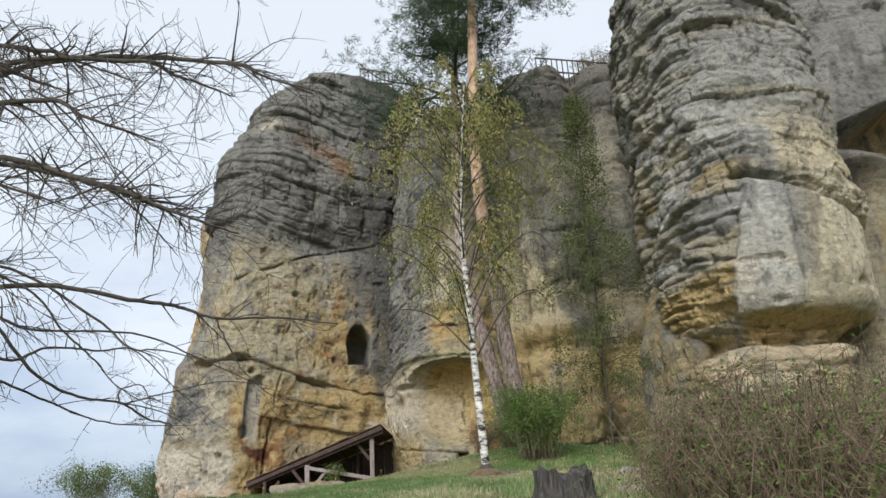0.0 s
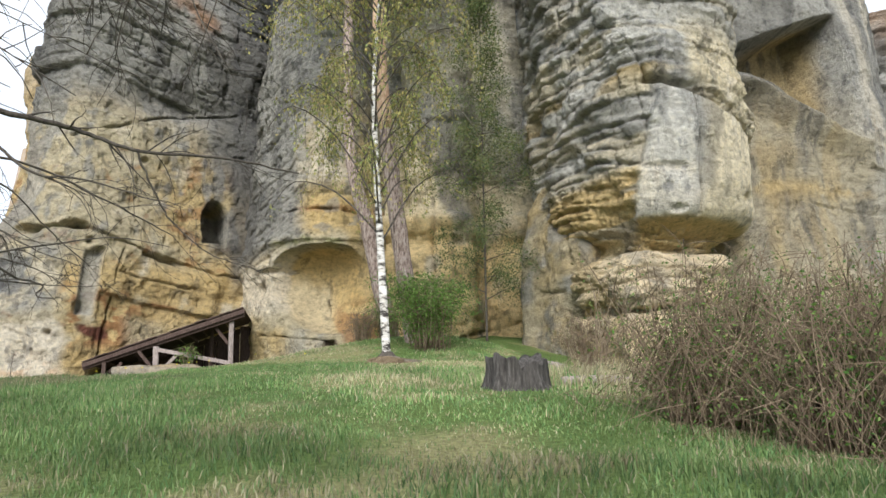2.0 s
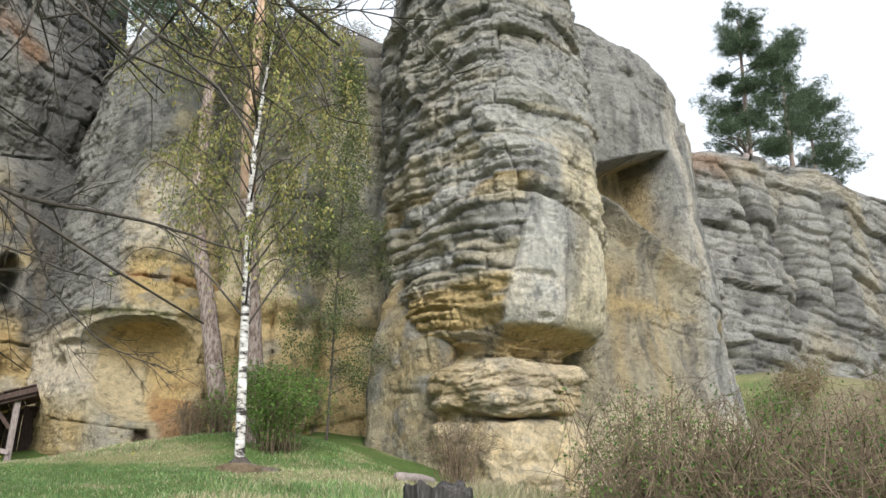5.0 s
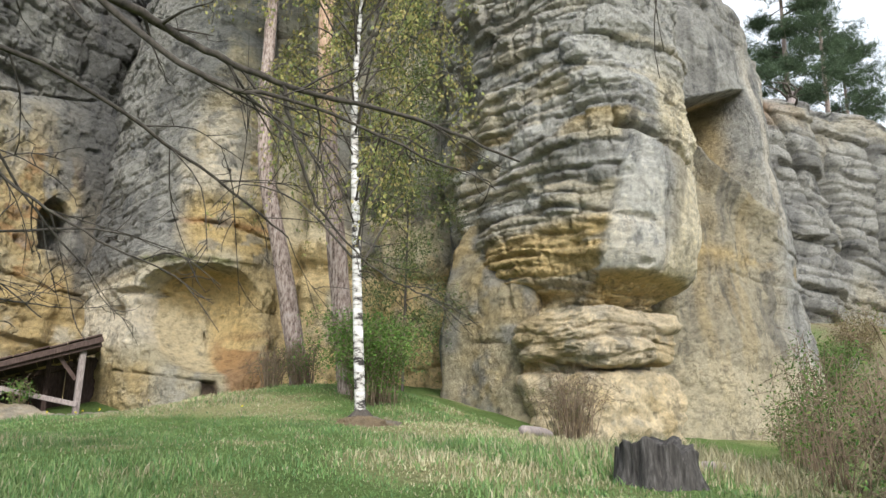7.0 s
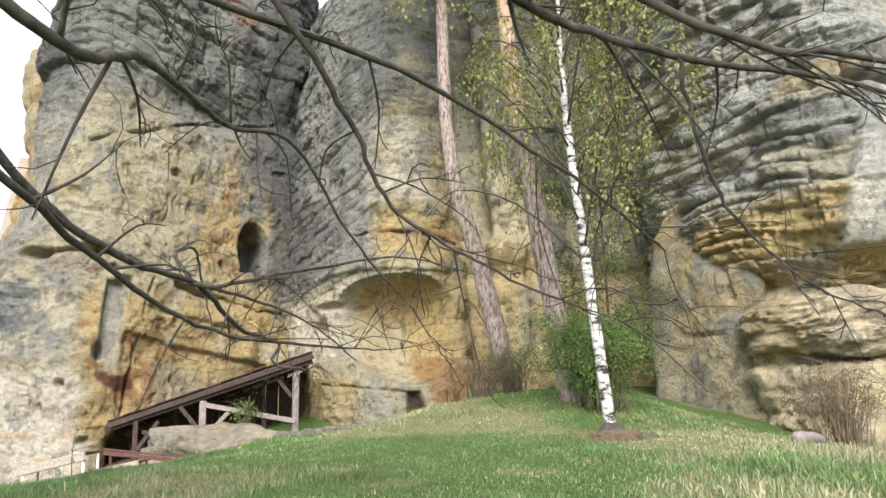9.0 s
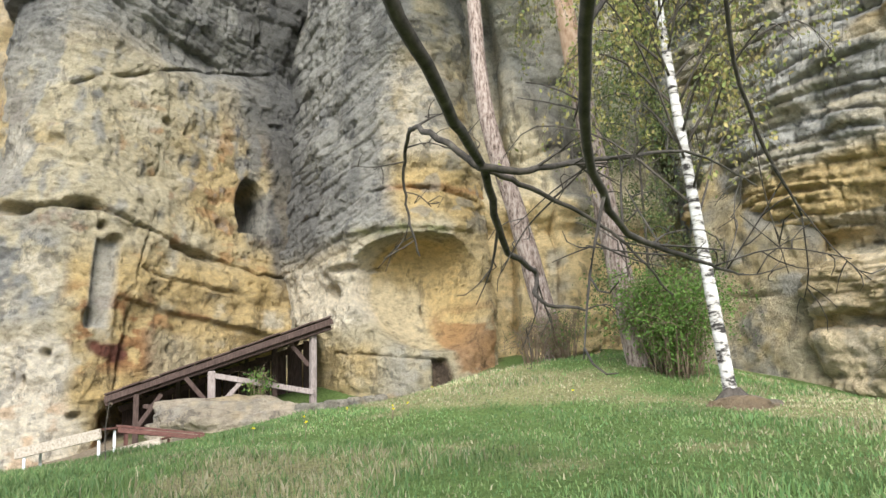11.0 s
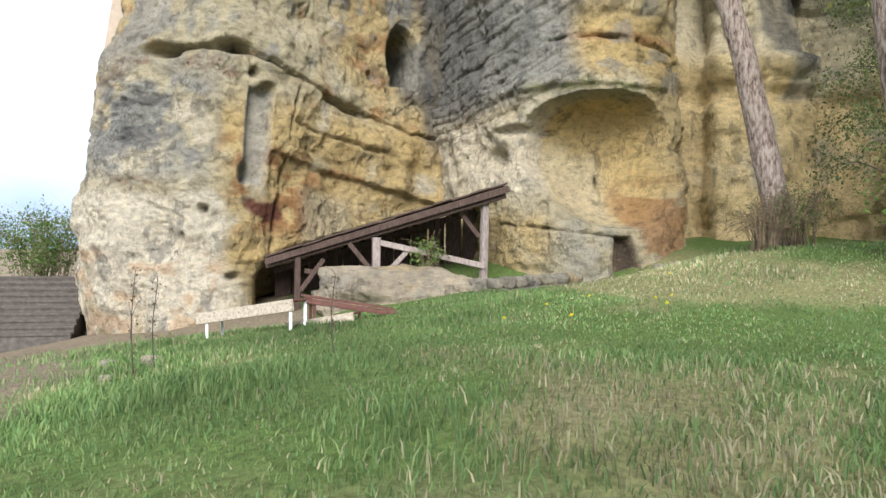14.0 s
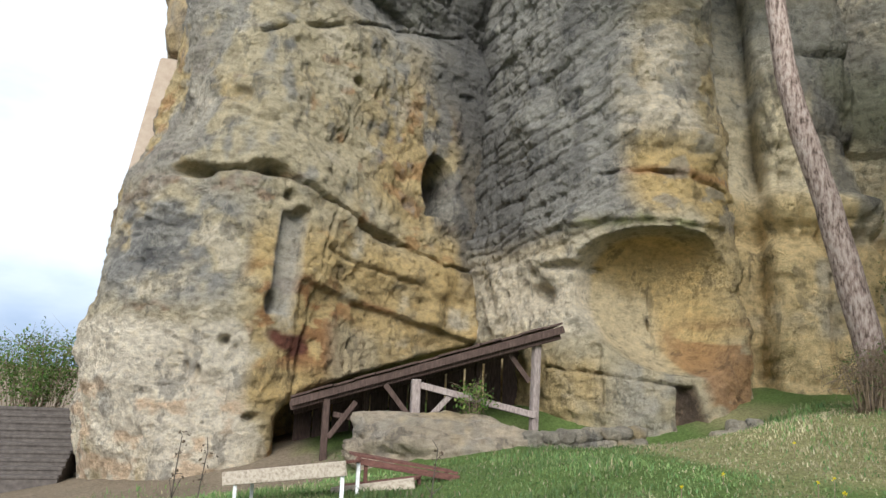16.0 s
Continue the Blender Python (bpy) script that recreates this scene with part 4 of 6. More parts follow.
def colour_far(p, N, d):
    z = p[:, 2]
    n1, n2 = fbm(p, 0.2, 4, 85), fbm(p, 0.7, 4, 86)
    c = np.repeat(GREY[None] * 0.9, len(p), 0)
    c = blend(c, DARK * 1.2, sstep(-0.15, 0.25, n2) * 0.75)
    c = blend(c, PALE * 0.7, sstep(0.05, 0.4, n1) * 0.5)
    c = blend(c, RUST * 0.8, sstep(22, 25, z + 2 * n2) * sstep(44, 40, p[:, 0]) * 0.5)
    return c


rock_mass("rock_cliff", [(34, 44), (36.2, 37.5), (39, 35.2), (43, 34.0), (46, 34.6), (51, 33.5), (57, 34.5), (66, 35), (78, 36), (90, 40), (90, 54), (36, 52)],
          (56.0, 44.0), [(0, 1.03, 0, 0), (10, 1.02, 0, 0), (18, 1.0, 0, 0), (22, 0.985, 0.2, 0.2), (24.5, 0.97, 0.4, 0.6), (27, 0.88, 3.0, 2.0), (29, 0.75, 6, 3.5), (30.5, 0.5, 8, 4.5)],
          2.0, relief_far, colour_far, "far cliff of grey bedded sandstone blocks", n_loop=420, step=0.12)


# ---- builders for plants and timber ----
class Build:
    """Gathers tubes and leaves into one mesh."""

    def __init__(self):
        self.co, self.q, self.t, self.c, self.n = [], [], [], [], 0

    def add(self, co, q=None, t=None, c=None):
        co = np.asarray(co, float)
        if q is not None and len(q):
            self.q.append(np.asarray(q) + self.n)
        if t is not None and len(t):
            self.t.append(np.asarray(t) + self.n)
        self.co.append(co)
        self.c.append(np.zeros((len(co), 3)) + 0.1 if c is None else np.asarray(c, float))
        self.n += len(co)

    def tube(self, pts, radii, sides=6, seed=None, rough=0.0):
        P = np.asarray(pts, float)
        R = np.interp(np.linspace(0, 1, len(P)), np.linspace(0, 1, len(radii)), radii)
        T = np.gradient(P, axis=0)
        T /= np.linalg.norm(T, axis=1)[:, None] + 1e-9
        up = np.where(np.abs(T[:, 2:3]) > 0.9, np.array([[1.0, 0, 0]]), np.array([[0, 0, 1.0]]))
        A = np.cross(T, up)
        A /= np.linalg.norm(A, axis=1)[:, None] + 1e-9
        Bv = np.cross(T, A)
        an = np.linspace(0, 2 * np.pi, sides, endpoint=False)
        ring = A[:, None] * np.cos(an)[None, :, None] + Bv[:, None] * np.sin(an)[None, :, None]
        RR = np.repeat(R[:, None], sides, 1)
        if rough:
            pp = (P[:, None] + ring * R[:, None, None]).reshape(-1, 3)
            RR = RR * (1 + rough * fbm(pp, 3.0, 3, seed or 0).reshape(RR.shape))
        co = (P[:, None] + ring * RR[..., None]).reshape(-1, 3)
        i, j = np.meshgrid(np.arange(sides), np.arange(len(P) - 1))
        a, b = (j * sides + i).ravel(), (j * sides + (i + 1) % sides).ravel()
        k = np.arange(1, sides - 1)
        last = (len(P) - 1) * sides
        caps = np.concatenate([np.stack([0 * k, k + 1, k], 1), np.stack([last + 0 * k, last + k, last + k + 1], 1)])
        self.add(co, np.stack([a, b, b + sides, a + sides], 1), caps)

    def leaves(self, at, size, rng, colours, slim=0.5, droop=0.3):
        """Small folded leaves at places, pointing at random."""
        at = np.asarray(at, float)
        n = len(at)
        if not n:
            return
        d = rng.normal(size=(n, 3))
        d[:, 2] -= droop * 2
        d /= np.linalg.norm(d, axis=1)[:, None]
        s = np.cross(d, rng.normal(size=(n, 3)))
        s /= np.linalg.norm(s, axis=1)[:, None] + 1e-9
        L = (size * rng.uniform(0.6, 1.3, n))[:, None]
        co = np.stack([at, at + d * L * 0.5 + s * L * slim * 0.5, at + d * L, at + d * L * 0.5 - s * L * slim * 0.5], 1)
        cols = np.asarray(colours)[rng.integers(0, len(colours), n)] * rng.uniform(0.7, 1.3, (n, 1))
        self.add(co.reshape(-1, 3), np.arange(n * 4).reshape(-1, 4), None, np.repeat(cols, 4, 0))

    def mesh(self, name, smooth=True, colour=False):
        me = mesh_of(name, np.concatenate(self.co), np.concatenate(self.q) if self.q else None, np.concatenate(self.t) if self.t else None, smooth)
        if colour:
            surface_tint(me, np.clip(np.concatenate(self.c), 0, 1))
        return me


def under(name, me, mat, parent, label=""):
    """A part whose mesh is laid out in world places."""
    ob = part(name, me, mat, parent, label)
    ob.matrix_parent_inverse = parent.matrix_world.inverted()
    return ob


def curve_through(pts, n):
    P = np.asarray(pts, float)
    k = len(P)
    t = np.linspace(0, k - 1, n)
    i = np.minimum(t.astype(int), k - 2)
    f = (t - i)[:, None]
    a, b, c, d = P[np.maximum(i - 1, 0)], P[i], P[i + 1], P[np.minimum(i + 2, k - 1)]
    return 0.5 * ((2 * b) + (c - a) * f + (2 * a - 5 * b + 4 * c - d) * f ** 2 + (3 * b - a - 3 * c + d) * f ** 3)


def beam(p, q, w, h, roll=0.0, wob=0.004, seed=0):
    """A hewn timber from p to q, w across and h deep, with worn edges."""
    p, q = Vector(p), Vector(q)
    bm = bmesh.new()
    L = (q - p).length
    bmesh.ops.create_cube(bm, size=1)
    bmesh.ops.scale(bm, vec=(w, h, L), verts=bm.verts)
    bmesh.ops.bevel(bm, geom=bm.edges[:], offset=min(w, h) * 0.1, segments=1, affect="EDGES")
    rng = random.Random(seed)
    for v in bm.verts:
        v.co += Vector((rng.uniform(-wob, wob), rng.uniform(-wob, wob), 0))
    turn = (q - p).to_track_quat("Z", "Y").to_matrix().to_4x4()
    bmesh.ops.transform(bm, matrix=Matrix.Translation((p + q) / 2) @ turn @ pose(0, 0, 0, 0, 0, roll), verts=bm.verts)
    return bm


def boulder_mesh(name, centre, half, seed, turn=0.0, n=40, rough=0.35, rgb=(0.4, 0.35, 0.28), square=5.0):
    """A worn boulder: a squared ball with broken faces."""
    u, v = np.meshgrid(np.linspace(0, 2 * np.pi, n * 2, endpoint=False), np.linspace(-np.pi / 2, np.pi / 2, n))
    s = np.stack([np.cos(v) * np.cos(u), np.cos(v) * np.sin(u), np.sin(v)], -1).reshape(-1, 3)
    box = s / (np.abs(s) ** square).sum(1)[:, None] ** (1 / square)
    big = max(half) > 1.5
    box = box * (1 + rough * fbm(s + seed, 1.3, 4, seed) + 0.12 * rough * fbm(s + seed, 6, 3, seed))[:, None]
    if big:
        box = box * (1 + 0.16 * (broken(s * 2 + seed, seed, 1.0, 1.0) - 0.0) + 0.03 * fbm(s + seed, 14, 3, seed) - 0.04 * np.abs(np.sin(9 * s[:, 2] + 2 * fbm(s, 1.5, 2, seed))) ** 6)[:, None]
    p = box * np.array(half)
    c, si = math.cos(radians(turn)), math.sin(radians(turn))
    p = np.stack([p[:, 0] * c - p[:, 1] * si, p[:, 0] * si + p[:, 1] * c, p[:, 2]], 1) + np.array(centre)
    m = n * 2
    i, j = np.meshgrid(np.arange(m), np.arange(n - 1))
    a, b = (j * m + i).ravel(), (j * m + (i + 1) % m).ravel()
    me = mesh_of(name, p, np.stack([a, b, b + m, a + m], 1))
    col = np.array(rgb) * (1 + 0.35 * fbm(p, 1.5, 4, seed + 5))[:, None]
    surface_tint(me, np.clip(blend(blend(col, OCHRE * 0.9, sstep(0.05, 0.4, fbm(p, 0.8, 3, seed + 7)) * 0.5), GREY * 0.8, sstep(0.05, 0.4, fbm(p, 2.5, 3, seed + 6)) * 0.45), 0.02, 0.9))
    return me


# ---- blocks at the foot of the pillar, and the slab leaning beside it ----
thing("base_block", boulder_mesh("base_block", (10.25, 22.15, 1.85), (1.95, 1.7, 1.62), 7, 4, 110, 0.14, (0.72, 0.59, 0.39), 7.0), SANDSTONE, "great pale ochre block under the layered pillar", "rock", "pillar blocks")
thing("base_block", boulder_mesh("base_block", (10.25, 22.1, 4.35), (2.1, 1.8, 0.85), 8, 6, 110, 0.18, (0.7, 0.58, 0.4), 5.0), SANDSTONE, "rounded pale block wedged under the overhanging pillar", "rock", "pillar blocks")



def relief_slab(p, N):
    d = 0.2 * fbm(p, 0.4, 3, 95) + 0.08 * fbm(p, 1.6, 3, 96) + broken(p, 97, 0.6, 0.2) + broken(p, 94, 1.7, 0.1)
    d += cracks(p, [(8.2, 7.5, 8.5, 1.5, 0.04, 0.15), (7.9, 4.4, 9.1, 4.1, 0.04, 0.15)])
    return d, 0 * d


def colour_slab(p, N, d):
    n1, n2 = fbm(p, 0.4, 4, 98), fbm(p, 1.1, 4, 99)
    c = np.repeat(PALE[None] * 0.7, len(p), 0)
    c = blend(c, OCHRE * 0.85, sstep(-0.2, 0.3, n1) * 0.8)
    return blend(c, GREY * 0.8, sstep(-0.1, 0.25, n2) * 0.8)


rock_mass("rock_slab", [(7.8, 27.0), (7.9, 25.4), (8.2, 24.0), (8.8, 23.2), (9.8, 24.2), (9.6, 27.3)], (8.8, 25.4),
          [(0, 1.1, 0, -0.1), (3, 1.05, 0, 0), (6, 1.0, 0, 0.1), (7.6, 0.85, 0.2, 0.2), (8.6, 0.5, 0.4, 0.4)], 1.0, relief_slab, colour_slab,
          "tall ochre slab leaning against the pillar", n_loop=220, step=0.07)


# ---- the open shed in the hollow ----
def build_shed():
    shed = hub("shed", (-5.4, 30.6, 1.6), "open lean-to shed of dark weathered timber under the rock", "shed")
    R0, L0 = Vector((-2.35, 30.05, 4.40)), Vector((-8.15, 31.55, 2.50))
    along = L0 - R0
    # unseen depth of roof, run back and lowered to keep light out
    back = Vector((0.3, 3.3, -0.25))
    under("front_beam", beam(R0 + Vector((0, 0.05, -0.22)), L0 + Vector((0, 0.05, -0.16)), 0.16, 0.2, seed=1), WOOD_DARK, shed)
    under("rear_beam", beam(R0 + back + Vector((0, 0, -0.2)), L0 + back * 0.8 + Vector((0, 0, -0.2)), 0.16, 0.18, seed=2), WOOD_DARK, shed)
    rng = random.Random(4)
    n = 13
    for k in range(n):
        f = (k + 0.5) / n
        a = R0 + along * f
        w = along.length / n * 0.97
        up = Vector((0, 0, rng.uniform(0, 0.018) + (0.012 if k % 2 else 0)))
        slope, run = along.normalized(), back.normalized()
        nrm = run.cross(slope)
        nrm = nrm if nrm.z > 0 else -nrm
        s0 = a - run * (0.2 + rng.uniform(-0.03, 0.03)) + nrm * up.z
        bm = bmesh.new()
        corner = [bm.verts.new(s0 + slope * (w * e) + run * r + nrm * t) for t in (0, 0.045) for r in (0, back.length + 0.2) for e in (-0.5, 0.5)]
        for f in ((0, 1, 3, 2), (4, 6, 7, 5), (0, 4, 5, 1), (2, 3, 7, 6), (0, 2, 6, 4), (1, 5, 7, 3)):
            bm.faces.new([corner[q] for q in f])
        bmesh.ops.recalc_face_normals(bm, faces=bm.faces)
        bmesh.ops.bevel(bm, geom=bm.edges[:], offset=0.006, segments=1, affect="EDGES")
        under("roof_board", bm, WOOD_DARK, shed)
    under("fascia", beam(R0 + Vector((0.02, -0.14, -0.1)), L0 + Vector((0, -0.14, -0.08)), 0.035, 0.16, seed=5), WOOD_DARK, shed)
    posts = [((-2.82, 30.45, 1.3), (-2.8, 30.35, 3.98), 0.17), ((-5.5, 30.75, 0.9), (-5.5, 30.75, 3.05), 0.2), ((-7.38, 31.35, 1.0), (-7.38, 31.35, 2.55), 0.15), ((-6.3, 32.6, 1.0), (-6.3, 32.6, 3.1), 0.14), ((-3.6, 32.2, 1.4), (-3.6, 32.2, 4.0), 0.14)]
    for k, (a, b, w) in enumerate(posts):
        under("post", beam(a, b, w, w, seed=10 + k), WOOD_GREY if k < 2 else WOOD_DARK, shed)
    under("rail", beam((-5.42, 30.62, 2.92), (-2.8, 30.32, 2.36), 0.1, 0.15, seed=20), WOOD_GREY, shed)
    for k, (a, b) in enumerate([((-5.42, 30.66, 1.98), (-4.75, 30.58, 2.72)), ((-5.58, 30.8, 2.2), (-6.15, 30.95, 2.9)), ((-7.3, 31.3, 1.7), (-6.75, 31.2, 2.5)), ((-7.2, 31.4, 2.2), (-5.6, 30.9, 1.95)), ((-2.9, 30.5, 3.1), (-3.4, 30.6, 3.75))]):
        under("brace", beam(a, b, 0.09, 0.12, seed=30 + k), WOOD_GREY if k == 0 else WOOD_DARK, shed)
    # dark boards added across the back to stand in for the cave's darkness
    for k in range(12):
        f = (k + 0.5) / 12
        a = R0 + along * f + back * 0.97
        under("shade_board", beam((a.x, a.y, 0.6), (a.x, a.y, a.z - 0.1), 0.46, 0.03, seed=70 + k), WOOD_DARK, shed)
    for k in range(4):
        f = (k + 0.5) / 4
        a = R0 + along * f + Vector((0, 0.1, -0.1))
        under("rafter", beam(a, a + back, 0.1, 0.12, seed=40 + k), WOOD_DARK, shed)


build_shed()
thing("sill_rock", boulder_mesh("sill_rock", (-4.6, 29.75, 1.4), (2.05, 0.8, 0.78), 3, -4, n=80, rough=0.5, rgb=(0.45, 0.38, 0.29), square=3.2), SANDSTONE, "low pale sandstone sill below the shed", "rock")
rngw = random.Random(9)
wall_hub = hub("stone_wall", (-2.0, 29.4, 1.6), "low dry wall of rough mossy stones", "wall")
for k in range(16):
    cx = -3.3 + (k % 8) * 0.36 + rngw.uniform(-0.05, 0.05)
    cz = 1.7 + 0.25 * (k // 8) + 0.06 * (cx + 3.3)
    under("stone", boulder_mesh("stone", (cx, 29.35 + 0.08 * (cx + 2), cz), (0.2, 0.2, 0.14), 20 + k, rngw.uniform(-20, 20), 10, 0.4, (0.33, 0.3, 0.25)), SANDSTONE, wall_hub)
for k, (x, y, s) in enumerate([(0.75, 28.6, 0.2), (1.0, 28.45, 0.16), (1.25, 28.7, 0.22), (0.55, 28.35, 0.12), (1.45, 28.4, 0.14), (-9.6, 22.6, 0.1), (-10.2, 23.1, 0.08), (-9.9, 21.4, 0.07)]):
    thing("stone", boulder_mesh("stone", (x, y, float(ground_z(x, y)) + s * 0.45), (s * 1.2, s, s * 0.7), 60 + k, k * 40, 12, 0.35, (0.5, 0.45, 0.36)), SANDSTONE, "pale loose sandstone lying in the grass", "stone", "loose stones")


# ---- benches ----
def build_bench(a, b, label, face=None, legs=None):
    a, b = Vector(a), Vector(b)
    d = (b - a).normalized()
    s = Vector((-d.y, d.x, 0))
    if s.y < 0:
        s = -s
    bench = hub("bench", tuple(a.lerp(b, 0.5) - Vector((0, 0, 0.45))), label, "bench", "benches before the shed")
    under("front_plank", beam(a, b, 0.045, 0.19 if face is None else 0.09, seed=51), face or WOOD_PALE, bench, "" if face else "pale bare wooden plank")
    for k in range(3):
        o = s * (0.1 + 0.13 * k) + Vector((0, 0, 0.075))
        under("slat", beam(a + o, b + o, 0.11, 0.035, seed=52 + k), WOOD_RED, bench)
    for f in (0.03, 0.9):
        c = a.lerp(b, f)
        for o in (0.03, 0.38):
            foot = c + s * o
            under("leg", beam((foot.x, foot.y, float(ground_z(foot.x, foot.y)) - 0.08), foot + Vector((0, 0, 0.05)), 0.05, 0.05, seed=56), legs or METAL_WHITE, bench, "" if legs else "white painted metal leg")


build_bench((-7.8, 24.65, 1.85), (-9.35, 26.15, 1.5), "bench with pale plank, red-brown slats and white legs")
build_bench((-6.78, 25.0, 1.6), (-7.85, 25.55, 1.38), "bench with pale plank standing in the grass", None, WOOD_RED)
build_bench((-5.95, 25.65, 1.6), (-7.55, 25.45, 1.86), "red-brown slatted bench on the meadow", WOOD_RED, WOOD_RED)



# ---- stone stairs past the tower ----
def build_stairs():
    stairs = hub("stairs", (-15.3, 36.5, 0.0), "worn grey stone steps climbing beside the tower", "stairs")
    for k in range(10):
        y, z = 35.6 + 0.34 * k, 0.12 + 0.165 * k
        bm = bmesh.new()
        bmesh.ops.create_cube(bm, size=1)
        bmesh.ops.scale(bm, vec=(4.0, 0.46, 0.09), verts=bm.verts)
        bmesh.ops.bevel(bm, geom=bm.edges[:], offset=0.025, segments=2, affect="EDGES")
        bmesh.ops.translate(bm, vec=(-15.45, y, z - 0.045 + 0.165), verts=bm.verts)
        step = under("step", bm, STEP_STONE, stairs)
        bm = bmesh.new()
        bmesh.ops.create_cube(bm, size=1)
        bmesh.ops.scale(bm, vec=(3.96, 0.44, 0.9), verts=bm.verts)
        bmesh.ops.translate(bm, vec=(-15.45, y + 0.02, z - 0.45 + 0.077), verts=bm.verts)
        part("riser", bm, STEP_STONE, step)


build_stairs()


# ---- trees ----
def pine_needles(b, rng, at, size, n=20):
    """Tufts of fine needles round the given places."""
    k = len(at)
    d = rng.normal(size=(k, n, 3))
    d[..., 2] = np.abs(d[..., 2]) * 0.8
    d /= np.linalg.norm(d, axis=2)[..., None]
    L = size * rng.uniform(0.6, 1.2, (k, n, 1))
    s = np.cross(d, rng.normal(size=(k, n, 3)))
    s /= np.linalg.norm(s, axis=2)[..., None]
    p = at[:, None, :] + d * L * 0.1 + rng.normal(size=(k, n, 3)) * size * 0.35
    w = size * 0.06
    co = np.stack([p + s * w, p - s * w, p + d * L], 2).reshape(-1, 3)
    shade = np.repeat(rng.uniform(0.7, 1.35, k), 3 * n)[:, None]
    b.add(co, None, np.arange(3 * n * k).reshape(-1, 3), np.array((0.075, 0.11, 0.06)) * shade)


def build_pine(path, r0, r1, crown_from, crown_r, seed, label, upper_from=None, tufts=900, size=0.3, limbs=26):
    rng = np.random.default_rng(seed)
    line = curve_through(path, 60)
    zlo = line[0, 2]
    tree = hub("pine_tree", tuple(line[0]), label, "tree", "pines")
    rad = np.interp(np.linspace(0, 1, 60), [0, 0.03, 0.1, 1], [r0 * 1.35, r0 * 1.1, r0, r1])
    if upper_from:
        k = int(np.argmin(np.abs(line[:, 2] - upper_from)))
        lo, hi = Build(), Build()
        lo.tube(line[:k + 1], rad[:k + 1], 14, seed, 0.12)
        hi.tube(line[k:], rad[k:], 12, seed, 0.05)
        under("trunk", lo.mesh("trunk"), BARK_PINE, tree)
        under("upper_trunk", hi.mesh("upper_trunk"), BARK_PINE_UP, tree, "smooth orange upper trunk")
    else:
        lo = Build()
        lo.tube(line, rad, 14, seed, 0.12)
        under("trunk", lo.mesh("trunk"), BARK_PINE, tree)
    top = line[-1, 2]
    for k in range(limbs):
        z = crown_from + (top - crown_from) * ((k + rng.uniform(0, 1)) / limbs)
        i = int(np.argmin(np.abs(line[:, 2] - z)))
        az = rng.uniform(0, 2 * np.pi)
        L = crown_r * rng.uniform(0.45, 1.0) * (1 - 0.55 * ((z - crown_from) / (top - crown_from)) ** 2)
        d = np.array((math.cos(az), math.sin(az), rng.uniform(-0.15, 0.45)))
        pts = [line[i], line[i] + d * L * 0.4, line[i] + d * L * 0.75 + (0, 0, -0.05 * L), line[i] + d * L + (0, 0, 0.08 * L)]
        cv = curve_through(pts, 10)
        wood, crown = Build(), Build()
        wood.tube(cv, [0.06, 0.015], 5)
        lb = under("limb", wood.mesh("limb"), BARK_DARK, tree)
        n = int(tufts / limbs)
        f = rng.uniform(0.35, 1.02, n)
        at = np.stack([np.interp(f, np.linspace(0, 1, 10), cv[:, a]) for a in range(3)], 1)
        at += rng.normal(size=(n, 3)) * np.array((0.32, 0.32, 0.2)) * (0.5 + 0.25 * crown_r)
        pine_needles(crown, rng, at, size)
        tagged(part("needles", crown.mesh("needles", False, True), LEAF, lb, "dark green needles in open clumps"), kind="stuff")
    return tree


build_pine([(2.62, 26.1, 2.7), (1.95, 26.5, 6.5), (1.3, 26.9, 10), (1.3, 27.2, 15), (1.6, 27.4, 21), (1.5, 27.4, 26)], 0.28, 0.1, 15.8, 4.6, 1,
           "leaning pine with scaly reddish-grey bark", None, 3600, 0.22, 44)
build_pine([(2.75, 22.9, 2.3), (2.15, 23.3, 8), (1.85, 23.6, 13), (2.2, 23.9, 20), (2.3, 24, 26)], 0.27, 0.13, 20.0, 4.6, 2,
           "tall pine with orange upper trunk and grey foot", 9.5, 2200, 0.22, 28)
for k, (x, y, z, h, r) in enumerate([(54.5, 43, 26.5, 20, 4.6), (66, 46, 27, 23, 5.5), (77, 50, 26, 22, 5.5)]):
    build_pine([(x, y, z), (x + 0.3, y, z + h * 0.5), (x + 0.8, y, z + h)], 0.3, 0.08, z + h * 0.22, r, 5 + k, "pine growing on top of the far cliff", None, 2600, 0.42, 34)


